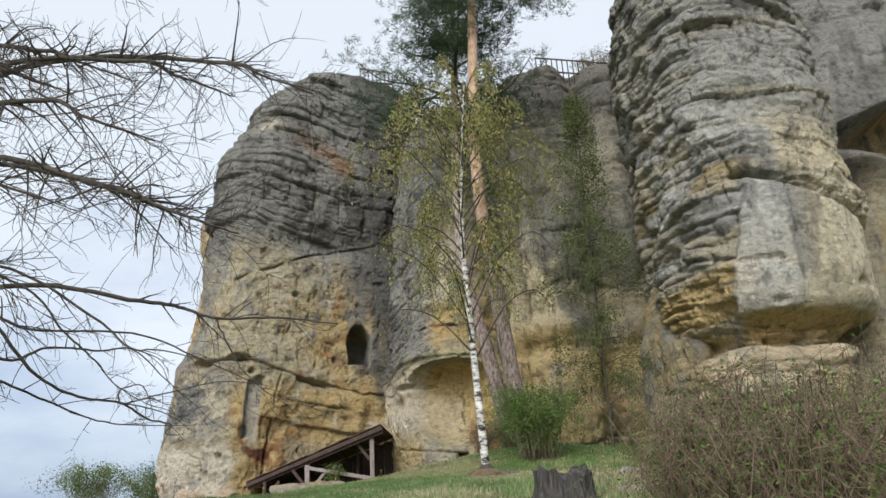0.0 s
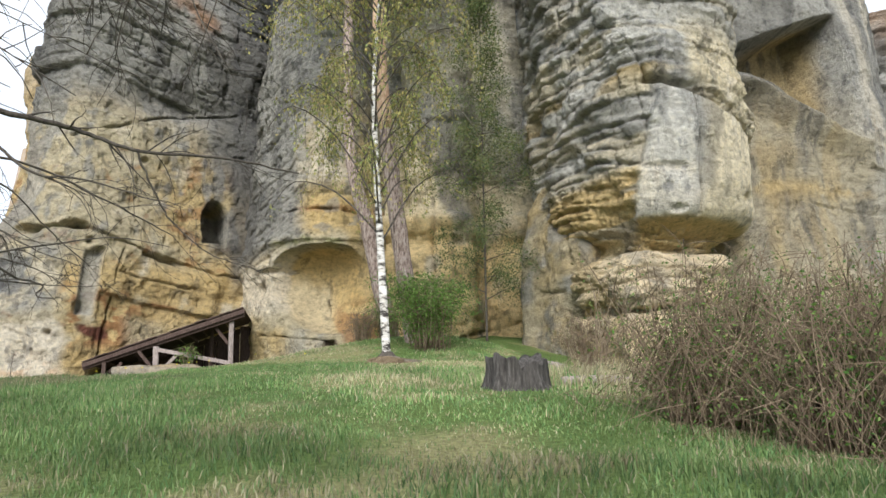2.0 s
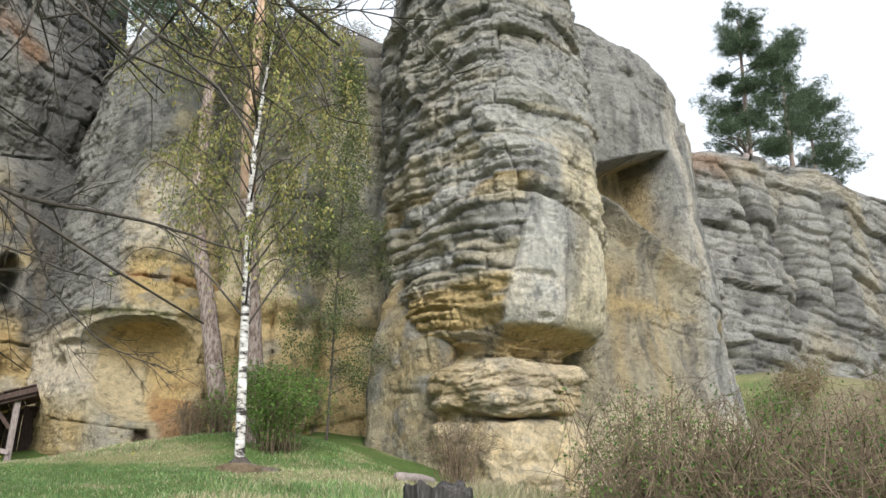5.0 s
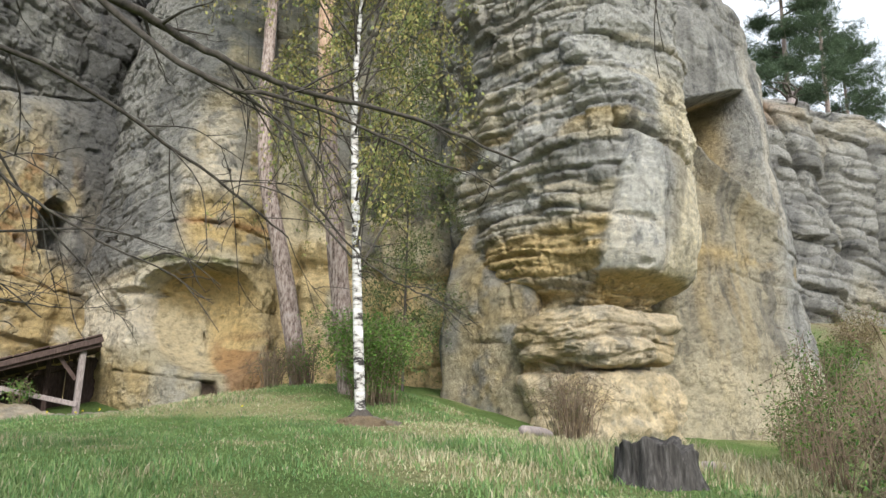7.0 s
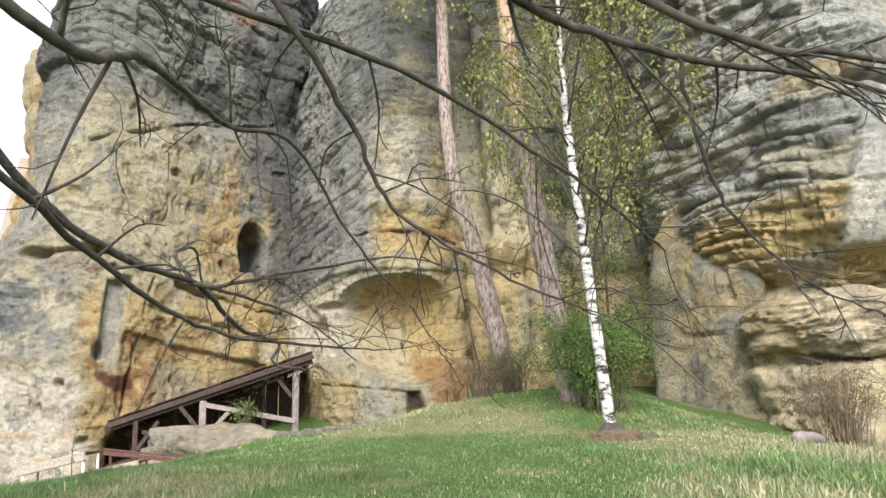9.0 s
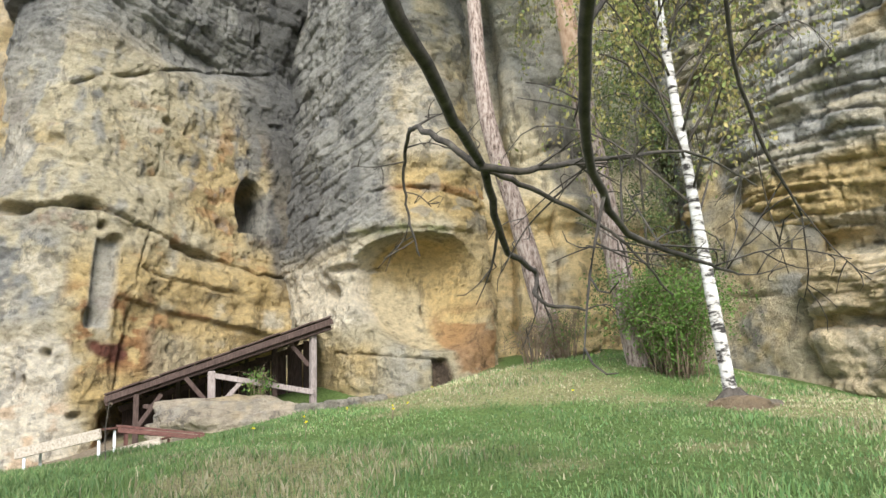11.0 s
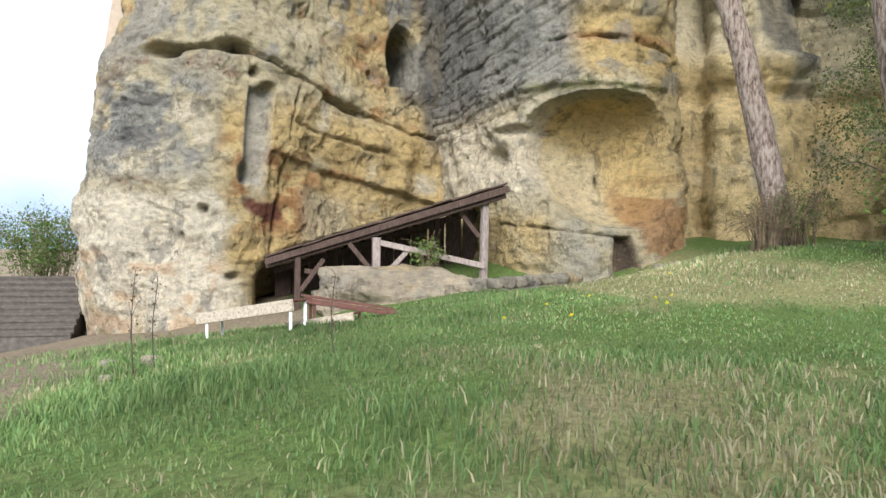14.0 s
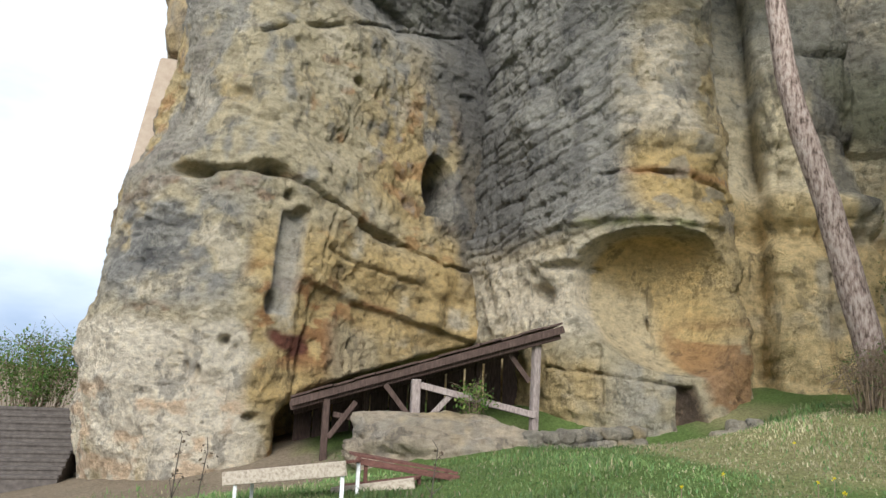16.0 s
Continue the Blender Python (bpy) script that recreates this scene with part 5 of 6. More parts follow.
def build_birch():
    rng = np.random.default_rng(11)
    line = curve_through([(1.12, 18.65, 1.75), (1.02, 18.9, 5), (0.95, 19.15, 8.5), (1.1, 19.35, 11), (1.35, 19.45, 13.6)], 60)
    tree = hub("birch_tree", tuple(line[0]), "slender white-barked birch with hanging yellow-green spring leaves", "tree")
    tr = Build()
    tr.tube(line, np.interp(np.linspace(0, 1, 60), [0, 0.02, 0.06, 0.5, 1], [0.18, 0.14, 0.105, 0.07, 0.012]), 12, 3, 0.06)
    under("trunk", tr.mesh("trunk"), BARK_BIRCH, tree)
    foot = Build()
    for k in range(9):
        a = k * 0.7 + rng.uniform(-0.2, 0.2)
        e = np.array((math.cos(a), math.sin(a), 0))
        s = line[0] + (0, 0, 0.42)
        t = line[0] + e * rng.uniform(0.3, 0.5)
        t[2] = float(ground_z(t[0], t[1])) - 0.06
        foot.tube(curve_through([s + e * 0.06, (s + t) / 2 + e * 0.03 + (0, 0, -0.02), t], 6), [0.08, 0.06], 6, k, 0.3)
    tagged(under("root_mound", boulder_mesh("root_mound", (1.15, 18.55, float(ground_z(1.15, 18.55)) - 0.1), (0.75, 0.6, 0.22), 44, 0, 34, 0.6, (0.27, 0.2, 0.13), 2.1), SANDSTONE, tree, "bare brown earth mound over roots"))
    under("root_flare", foot.mesh("root_flare"), BARK_DARK, tree, "dark ragged root flare")
    cols = [(0.27, 0.28, 0.09), (0.36, 0.34, 0.12), (0.4, 0.33, 0.13), (0.2, 0.24, 0.08)]
    for k in range(54):
        z = 4.8 + 8.5 * (k / 54) ** 0.85
        i = int(np.argmin(np.abs(line[:, 2] - z)))
        az = k * 2.4 + rng.uniform(-0.4, 0.4)
        L = rng.uniform(1.1, 3.5) * (1.0 if z < 10.5 else (14.8 - z) / 4.3)
        d = np.array((math.cos(az), math.sin(az), 0))
        rise = rng.uniform(0.45, 0.85) * L
        pts = [line[i], line[i] + d * L * 0.4 + (0, 0, rise * 0.75), line[i] + d * L * 0.8 + (0, 0, rise), line[i] + d * L + (0, 0, rise * 0.7)]
        cv = curve_through(pts, 10)
        wood, crown = Build(), Build()
        wood.tube(cv, [0.026, 0.006], 4)
        bare = z < 6.0
        for j in range(7 if bare else 28):
            f = rng.uniform(0.25, 1.0)
            s = np.array([np.interp(f, np.linspace(0, 1, 10), cv[:, a]) for a in range(3)])
            tl = rng.uniform(0.5, 1.0) if bare else rng.uniform(0.4, 1.0) * rng.choice((0.8, 1.0, 1.9))
            e = s + np.array((rng.normal() * 0.25, rng.normal() * 0.25, -tl)) + d * 0.15
            tv = curve_through([s, (s + e) / 2 + d * 0.12 + (0, 0, 0.05), e], 5)
            wood.tube(tv, [0.005, 0.0025], 3)
            n = 5 if bare else int(16 * tl)
            g = rng.uniform(0.05, 1, n)
            at = np.stack([np.interp(g, np.linspace(0, 1, 5), tv[:, a]) for a in range(3)], 1) + rng.normal(size=(n, 3)) * 0.05
            crown.leaves(at, 0.088, rng, cols, 0.55, 0.6)
        br = under("branch", wood.mesh("branch"), BARK_DARK, tree)
        tagged(part("foliage", crown.mesh("foliage", False, True), LEAF, br, "hanging yellow-green leaves and catkins"), kind="stuff")


build_birch()


def leafy_tree(place, height, spread, seed, label, cols, leaf=0.07, count=9000, low=0.15, name="young_tree"):
    rng = np.random.default_rng(seed)
    x, y = place
    z0 = float(ground_z(x, y)) - 0.1
    tree = hub(name, (x, y, z0), label, "tree")
    crown = Build()
    line = curve_through([(x, y, z0), (x + 0.1, y, z0 + height * 0.5), (x + 0.25, y + 0.1, z0 + height)], 30)
    tr = Build()
    tr.tube(line, [0.035 * height / 10, 0.01], 8, seed, 0.08)
    under("trunk", tr.mesh("trunk"), BARK_DARK, tree)
    nb = 44
    for k in range(nb):
        f = low + (1 - low) * k / nb
        s = np.array([np.interp(f, np.linspace(0, 1, 30), line[:, a]) for a in range(3)])
        az = k * 2.39 + rng.uniform(-0.3, 0.3)
        L = spread * rng.uniform(0.5, 1.0) * (1.15 - f)
        d = np.array((math.cos(az), math.sin(az), rng.uniform(0.0, 0.5)))
        e = s + d * L
        cv = curve_through([s, s + d * L * 0.5 + (0, 0, 0.1), e + (0, 0, -0.25 * L)], 7)
        wood = Build()
        wood.tube(cv, [0.02, 0.004], 4)
        under("branch", wood.mesh("branch"), BARK_DARK, tree)
        n = count // nb
        g = rng.uniform(0.25, 1.05, n)
        at = np.stack([np.interp(g, np.linspace(0, 1, 7), cv[:, a]) for a in range(3)], 1) + rng.normal(size=(n, 3)) * np.array((0.2, 0.2, 0.28))
        crown.leaves(at, leaf, rng, cols, 0.5, 0.4)
    under("crown", crown.mesh("crown", False, True), LEAF, tree)


GREEN_DARK = [(0.06, 0.1, 0.04), (0.09, 0.13, 0.05), (0.12, 0.14, 0.055), (0.17, 0.17, 0.065)]
GREEN_FRESH = [(0.08, 0.16, 0.03), (0.11, 0.2, 0.04), (0.06, 0.13, 0.03), (0.15, 0.22, 0.06)]
leafy_tree((6.3, 27.0), 14.5, 3.0, 21, "tall young tree with thin dull green foliage before the crevice", GREEN_DARK + [(0.2, 0.22, 0.085), (0.16, 0.2, 0.07)], 0.09, 24000)


def shrub(name, place, spread, height, seed, label, cols, leaves=3500, stems=40, leaf=0.06, arch=0.3, twig=None, z0=None, category="shrub", thick=0.012):
    rng = np.random.default_rng(seed)
    x, y = place
    zb = float(ground_z(x, y)) - 0.05 if z0 is None else z0
    sh = hub(name, (x, y, zb), label, category)
    wood, crown = Build(), Build()
    for k in range(stems):
        az, r = rng.uniform(0, 2 * np.pi), rng.uniform(0.0, 0.35) * spread
        s = np.array((x + r * math.cos(az), y + r * math.sin(az), 0))
        s[2] = (float(ground_z(s[0], s[1])) - 0.05) if z0 is None else zb
        h = height * rng.uniform(0.55, 1.05)
        out = spread * rng.uniform(0.3, 1.0)
        d = np.array((math.cos(az), math.sin(az), 0))
        m = s + d * (out - r) * 0.45 + (0, 0, h)
        e = s + d * (out - r) + (0, 0, h * (1 - arch * rng.uniform(0.3, 1.6)))
        wob = rng.normal(size=(2, 3)) * 0.16 * spread * (0.4 + arch)
        cv = curve_through([s, (s + m) / 2 + (0, 0, h * 0.12) + wob[0] * 0.6, m + wob[0], e + wob[1]], 9)
        wood.tube(cv, [thick, thick * 0.25], 4)
        nl = leaves // stems
        if nl:
            f = rng.uniform(0.15, 1.05, nl)
            at = np.stack([np.interp(f, np.linspace(0, 1, 9), cv[:, a]) for a in range(3)], 1) + rng.normal(size=(nl, 3)) * 0.09 * (0.6 + spread * 0.5)
            crown.leaves(at, leaf, rng, cols, 0.5, 0.0)
        for j in range(4):
            f = rng.uniform(0.3, 0.95)
            q = np.array([np.interp(f, np.linspace(0, 1, 9), cv[:, a]) for a in range(3)])
            t = q + rng.normal(size=3) * 0.28 * (0.4 + spread * 0.4)
            wood.tube(curve_through([q, (q + t) / 2 + (0, 0, 0.04), t], 4), [0.006, 0.002], 3)
    tagged(under("stem_mass", wood.mesh("stem_mass"), twig or TWIG, sh), kind="stuff")
    if leaves:
        under("foliage", crown.mesh("foliage", False, True), LEAF, sh)
    return sh


shrub("shrub", (2.95, 22.0), 1.7, 1.9, 31, "dense fresh green shrub behind the birch", [(0.14, 0.25, 0.05), (0.11, 0.2, 0.04), (0.18, 0.28, 0.07), (0.09, 0.16, 0.04)], 12000, 110, 0.075, 0.15)
shrub("shrub", (2.4, 25.5), 0.9, 1.1, 32, "small shrub of brown twigs and fresh leaves", GREEN_FRESH, 1100, 60, 0.06, 0.3)
shrub("shrub", (1.5, 25.4), 0.8, 0.9, 33, "dry brown twiggy shrub under the pine", GREEN_FRESH, 250, 60, 0.05, 0.3)
shrub("shrub", (6.4, 18.9), 1.3, 1.5, 34, "dry reddish brushwood before the pillar", [(0.2, 0.12, 0.06), (0.16, 0.17, 0.06)], 900, 80, 0.05, 0.1)
shrub("shrub", (-4.3, 30.3), 0.65, 1.3, 35, "leafy green sapling growing before the shed", GREEN_FRESH + [(0.2, 0.24, 0.07)], 700, 16, 0.085, 0.1, z0=1.6)
# bramble thicket beside the start of the walk
for k, (x, y, s, h) in enumerate([(3.4, 9.6, 1.5, 1.5), (4.0, 8.1, 1.6, 1.6), (4.5, 6.6, 1.5, 1.35), (5.6, 9.2, 1.7, 1.9), (6.2, 7.4, 1.8, 1.8), (7.6, 9.0, 1.9, 2.2)]):
    shrub("bramble", (x, y), s, h, 40 + k, "tangled thicket of arching brown brambles with green leaves", GREEN_FRESH + GREEN_FRESH + [(0.2, 0.25, 0.08), (0.24, 0.2, 0.1)], 5600, 240, 0.05, 0.95, category="bush", thick=0.008)
for k, (x, y, s, h, lv) in enumerate([(5.6, 12.2, 0.9, 1.7, 700), (6.9, 13.4, 1.0, 2.2, 1100), (8.6, 13.0, 1.1, 2.0, 1100), (10.8, 16.6, 1.2, 1.7, 1200), (13.0, 17.2, 1.3, 1.8, 1500)]):
    shrub("shrub", (x, y), s, h, 50 + k, "loose shrub of upright stems with light green leaves", GREEN_FRESH + [(0.14, 0.17, 0.06)], lv, 24, 0.06, 0.15)
for k, (x, y, s, h) in enumerate([(-15.5, 40.4, 2.6, 2.3), (-19, 41, 2.8, 2.6), (-23, 39, 3, 2.5), (-27, 37, 3, 2.8), (-14.0, 37.6, 0.6, 1.0)]):
    shrub("hedge_bush", (x, y), s, h, 60 + k, "light green bush at the head of the steps", GREEN_FRESH + [(0.16, 0.19, 0.08)], 7500 if s > 1 else 700, 70, 0.1, 0.1, z0=1.4 if k < 2 else None)
shrub("shrub", (10.2, 36.0), 1.7, 1.9, 70, "bare round bush on the cliff top", [(0.14, 0.15, 0.07), (0.2, 0.18, 0.1)], 2600, 70, 0.1, 0.05, z0=23.4)
shrub("shrub", (30.5, 27.0), 2.0, 2.4, 71, "green bush on the bank below the cliff", GREEN_FRESH, 3500, 70, 0.12, 0.1)
shrub("shrub", (34.5, 28.0), 2.0, 2.0, 72, "dry grass-brown bush on the bank", [(0.28, 0.22, 0.12), (0.2, 0.18, 0.08)], 2600, 90, 0.12, 0.1)


for k, (x, y, s, h) in enumerate([(24.5, 20.5, 1.6, 1.3), (27, 22, 2.0, 1.6), (29, 25, 2.0, 1.7), (33, 24, 2.4, 1.8), (37, 29, 2.5, 1.9), (31, 20, 2.2, 1.5), (38, 25, 2.5, 1.8), (20, 18.5, 1.5, 1.3), (16.5, 18.8, 1.5, 1.5), (14, 18.3, 1.3, 1.2)]):
    shrub("brush", (x, y), s, h, 80 + k, "dry brown brushwood with scattered green leaves", [(0.3, 0.24, 0.13), (0.24, 0.2, 0.1), (0.15, 0.18, 0.06), (0.11, 0.19, 0.05)], 1100, 48, 0.09, 0.15, category="bush")


# ---- the bare tree whose boughs hang over the path ----
def build_bare_tree():
    rng = np.random.default_rng(77)
    base = np.array((-9.6, 8.6, float(ground_z(-9.6, 8.6)) - 0.1))
    tree = hub("bare_tree", tuple(base), "bare dark tree with long hanging boughs and fine twigs", "tree")
    line = curve_through([base, base + (0.1, 0.1, 2.0), base + (0.5, 0.3, 3.6), base + (0.7, 0.5, 6.0), base + (0.9, 0.6, 9.0)], 30)
    tr = Build()
    tr.tube(line, [0.22, 0.16, 0.05], 10, 4, 0.15)
    under("trunk", tr.mesh("trunk"), BARK_DARK, tree)
    fork = line[12]
    high = line[18]

    def bough(pts, r0, r1, twigs, length, seed, spread=0.6, sub=3):
        r = np.random.default_rng(seed)
        b = Build()
        cv = curve_through(pts, 6 * len(pts))
        n = len(cv)
        cv[1:-1] += r.normal(size=(n - 2, 3)) * 0.005
        b.tube(cv, [r0 * 0.58, r1 * 0.8], 7, seed, 0.12)
        for k in range(twigs):
            f = r.uniform(0.25, 1.0)
            s = np.array([np.interp(f, np.linspace(0, 1, n), cv[:, a]) for a in range(3)])
            d = cv[min(n - 1, int(f * n) + 2)] - cv[max(0, int(f * n) - 2)]
            d = d / (np.linalg.norm(d) + 1e-6)
            o = d * 0.6 + r.normal(size=3) * spread
            o /= np.linalg.norm(o)
            L = length * r.uniform(0.4, 1.1)
            e = s + o * L + (0, 0, -0.12 * L)
            tw = curve_through([s, s + o * L * 0.5 + r.normal(size=3) * 0.06 * L, e], 7)
            rr = max(0.004, (r0 + (r1 - r0) * f) * 0.32)
            b.tube(tw, [rr, 0.0025], 4)
            for j in range(sub):
                g = r.uniform(0.25, 1)
                q = np.array([np.interp(g, np.linspace(0, 1, 7), tw[:, a]) for a in range(3)])
                o2 = o + r.normal(size=3) * 0.7
                o2 /= np.linalg.norm(o2)
                e2 = q + o2 * L * r.uniform(0.2, 0.55)
                b.tube(curve_through([q, (q + e2) / 2 + r.normal(size=3) * 0.03, e2], 4), [0.0042, 0.002], 3)
        under("bough", b.mesh("bough"), BARK_DARK, tree)

    bough([fork, (-6.9, 9.9, 4.5), (-6.17, 10.02, 4.3), (-5.83, 10.26, 4.18), (-4.58, 10.84, 4.17), (-3.6, 11.0, 3.75), (-2.9, 11.2, 3.4)], 0.055, 0.008, 26, 0.9, 1)
    bough([fork, (-6.5, 10.4, 4.9), (-4.46, 10.51, 4.6), (-3.85, 10.66, 4.5), (-3.25, 10.45, 4.25), (-2.29, 10.33, 4.17), (-1.4, 10.31, 4.02)], 0.08, 0.01, 14, 0.7, 2)
    bough([(-3.25, 10.45, 4.25), (-3.06, 10.58, 3.81), (-2.84, 10.63, 3.45), (-2.45, 10.58, 3.1), (-2.0, 10.5, 2.9)], 0.024, 0.005, 9, 0.5, 3)
    bough([fork, (-7.3, 9.8, 3.9), (-6.38, 10.56, 3.5), (-6.05, 11.3, 3.28), (-5.53, 11.99, 3.02), (-4.89, 12.36, 2.95), (-4.3, 12.7, 2.95)], 0.05, 0.006, 14, 0.7, 4)
    bough([high, (-7.0, 9.6, 4.4), (-6.05, 9.91, 3.7), (-5.79, 10.66, 3.99), (-5.45, 11.51, 4.09), (-5.04, 11.88, 4.15), (-4.6, 12.29, 3.67), (-4.1, 12.5, 3.2)], 0.05, 0.007, 16, 0.7, 5)
    bough([high, (-6.2, 9.9, 4.9), (-5.32, 10.17, 4.07), (-4.96, 10.43, 3.69), (-4.73, 10.59, 3.38), (-4.29, 10.51, 3.1), (-3.79, 10.51, 2.9)], 0.035, 0.005, 12, 0.6, 6)
    bough([high, (-6.0, 9.3, 4.9), (-4.6, 9.5, 4.1), (-4.0, 9.27, 3.62), (-3.5, 9.13, 3.52), (-2.8, 9.0, 3.3)], 0.045, 0.006, 10, 0.6, 7)
    bough([high, (-7.3, 10.7, 4.9), (-6.55, 11.6, 3.85), (-6.06, 12.17, 3.48), (-5.6, 12.8, 3.42), (-5.27, 13.28, 3.17), (-4.95, 13.55, 3.08), (-5.0, 13.45, 2.92), (-4.75, 13.4, 2.85)], 0.058, 0.01, 5, 0.45, 8, 0.5, 2)
    bough([(-5.6, 12.8, 3.42), (-5.75, 13.13, 3.69), (-5.62, 13.7, 3.86), (-5.55, 14.0, 3.62), (-5.45, 14.05, 3.25)], 0.03, 0.007, 6, 0.4, 9)
    bough([(-5.62, 12.8, 3.42), (-5.4, 12.72, 3.4), (-4.8, 12.98, 3.58), (-3.96, 13.32, 3.78), (-3.2, 13.6, 3.7)], 0.032, 0.006, 8, 0.5, 10)
    bough([(-5.55, 12.82, 3.41), (-5.18, 12.92, 3.33), (-4.81, 13.0, 3.19), (-4.4, 13.1, 2.9)], 0.026, 0.006, 5, 0.4, 11)
    # outer boughs over the start of the walk
    for k, (e, z) in enumerate([((-4.2, 6.0), 4.6), ((-3.6, 6.8), 5.6), ((-3.0, 7.6), 6.6), ((-4.6, 6.9), 6.3), ((-2.6, 6.6), 4.4), ((-3.5, 8.2), 5.2), ((-4.0, 5.2), 3.6), ((-2.2, 8.6), 7.2), ((-4.6, 8.4), 7.4), ((-3.2, 6.2), 7.4)]):
        s = line[min(29, 14 + k)]
        m = np.array(((s[0] + e[0]) / 2, (s[1] + e[1]) / 2, max(s[2], z) + 0.5))
        bough([s, m, (e[0] - 0.6, e[1] + 0.1, z + 0.3), (e[0], e[1], z), (e[0] + 0.7, e[1] + 0.15, z - 0.25)], 0.085, 0.01, 44, 1.0, 20 + k, 0.75, 5)


build_bare_tree()


# ---- stump, log, rails, plastered hut, small plants ----
def build_stump():
    x, y = 1.95, 12.25
    z0 = float(ground_z(x, y)) - 0.12
    st = hub("tree_stump", (x, y, z0), "dark rotting tree stump with a split broken top", "stump")
    n, m = 72, 26
    th, h = np.meshgrid(np.linspace(0, 2 * np.pi, n, endpoint=False), np.linspace(0, 1, m))
    flare = 1 + 0.35 * (1 - h) ** 3
    ridge = 0.07 * np.sin(th * 11 + 2 * np.sin(th * 3)) + 0.05 * np.sin(th * 23 + 1)
    r = 0.43 * flare * (1 + ridge) + 0.02 * np.sin(th * 5 + h * 4)
    topz = 0.58 + 0.07 * np.sin(th * 2 + 0.7) + 0.035 * np.sin(th * 9) - 0.16 * np.exp(-((np.mod(th, 2 * np.pi) - 4.6) / 0.12) ** 2)
    co = np.stack([x + r * np.cos(th), y + r * np.sin(th), z0 + h * topz], -1).reshape(-1, 3)
    i, j = np.meshgrid(np.arange(n), np.arange(m - 1))
    a, b = (j * n + i).ravel(), (j * n + (i + 1) % n).ravel()
    inner = []
    for f, dz in ((0.8, -0.03), (0.45, -0.1), (0.15, -0.13)):
        q = co[-n:].copy()
        q[:, :2] = np.array((x, y)) + (q[:, :2] - np.array((x, y))) * f
        q[:, 2] = q[:, 2] * (0.4 + 0.6 * f) + (z0 + 0.55) * (0.6 - 0.6 * f) + dz
        inner.append(q)
    allco = np.concatenate([co] + inner)
    j2 = np.arange(m - 1, m + 2)
    i2, j2 = np.meshgrid(np.arange(n), j2)
    a2, b2 = (j2 * n + i2).ravel(), (j2 * n + (i2 + 1) % n).ravel()
    k = np.arange(1, n - 1)
    last = (m + 2) * n
    bmw = mesh_of("bark", allco, np.concatenate([np.stack([a, b, b + n, a + n], 1), np.stack([a2, b2, b2 + n, a2 + n], 1)]), np.stack([last + 0 * k, last + k, last + k + 1], 1))
    under("bark", bmw, STUMP_WOOD, st)


build_stump()


def build_log(a, b, r, label):
    a, b = np.array(a, float), np.array(b, float)
    a[2], b[2] = float(ground_z(a[0], a[1])) + r * 0.7, float(ground_z(b[0], b[1])) + r * 0.7
    bl = Build()
    bl.tube(curve_through([a, (a + b) / 2 + (0, 0, 0.03), b], 14), [r, r * 0.85], 10, 5, 0.1)
    thing("log", bl.mesh("log"), WOOD_GREY, label, "log")


build_log((4.3, 17.9, 0), (5.6, 18.7, 0), 0.12, "short grey log lying in the grass")
build_log((3.0, 12.9, 0), (4.6, 13.4, 0), 0.09, "thin grey branch lying behind the stump")
build_log((31.5, 27.5, 0), (35.5, 28.3, 0), 0.3, "long weathered log on the bank")
build_log((26.8, 22.5, 0), (30.5, 23.3, 0), 0.12, "pale log lying on the bank")


def build_rail(a, b, posts, drop=0.0):
    a, b = Vector(a), Vector(b)
    rail = hub("railing", tuple(a), "dark iron railing along the cliff top", "railing", "cliff railings")
    for dz in (0.95, 0.15):
        under("bar", beam(a + Vector((0, 0, dz)), b + Vector((0, 0, dz)), 0.07, 0.07, seed=3), METAL_RAIL, rail)
    for k in range(posts):
        p = a.lerp(b, k / (posts - 1))
        under("post", beam(p - Vector((0, 0, 0.8)), p + Vector((0, 0, 0.98)), 0.055, 0.055, seed=k), METAL_RAIL, rail)


build_rail((-8.0, 38.0, 24.6), (-6.1, 38.2, 25.0), 9)
build_rail((-3.7, 38.4, 25.9), (-1.7, 38.0, 25.2), 9)
build_rail((6.3, 33.4, 22.75), (10.8, 33.4, 22.1), 17)


def build_hut():
    hut = hub("plaster_wall", (-11.8, 39.0, 8.4), "pale plastered wall under a jutting rock of the tower", "wall")
    bm = bmesh.new()
    bmesh.ops.create_cube(bm, size=1)
    bmesh.ops.scale(bm, vec=(2.0, 2.0, 4.6), verts=bm.verts)
    bmesh.ops.bevel(bm, geom=bm.edges[:], offset=0.04, segments=2, affect="EDGES")
    bmesh.ops.translate(bm, vec=(-11.7, 39.0, 10.5), verts=bm.verts)
    for v in bm.verts:
        if v.co.x < -12:
            v.co.x -= 0.14 * (12.8 - v.co.z)
    under("wall", bm, PLASTER, hut)


build_hut()
thing("jutting_rock", boulder_mesh("jutting_rock", (-11.5, 38.9, 15.3), (1.35, 1.7, 2.7), 29, 0, 60, 0.25, (0.5, 0.4, 0.27), 4.0), SANDSTONE, "brown rock jutting out over the plastered wall", "rock")


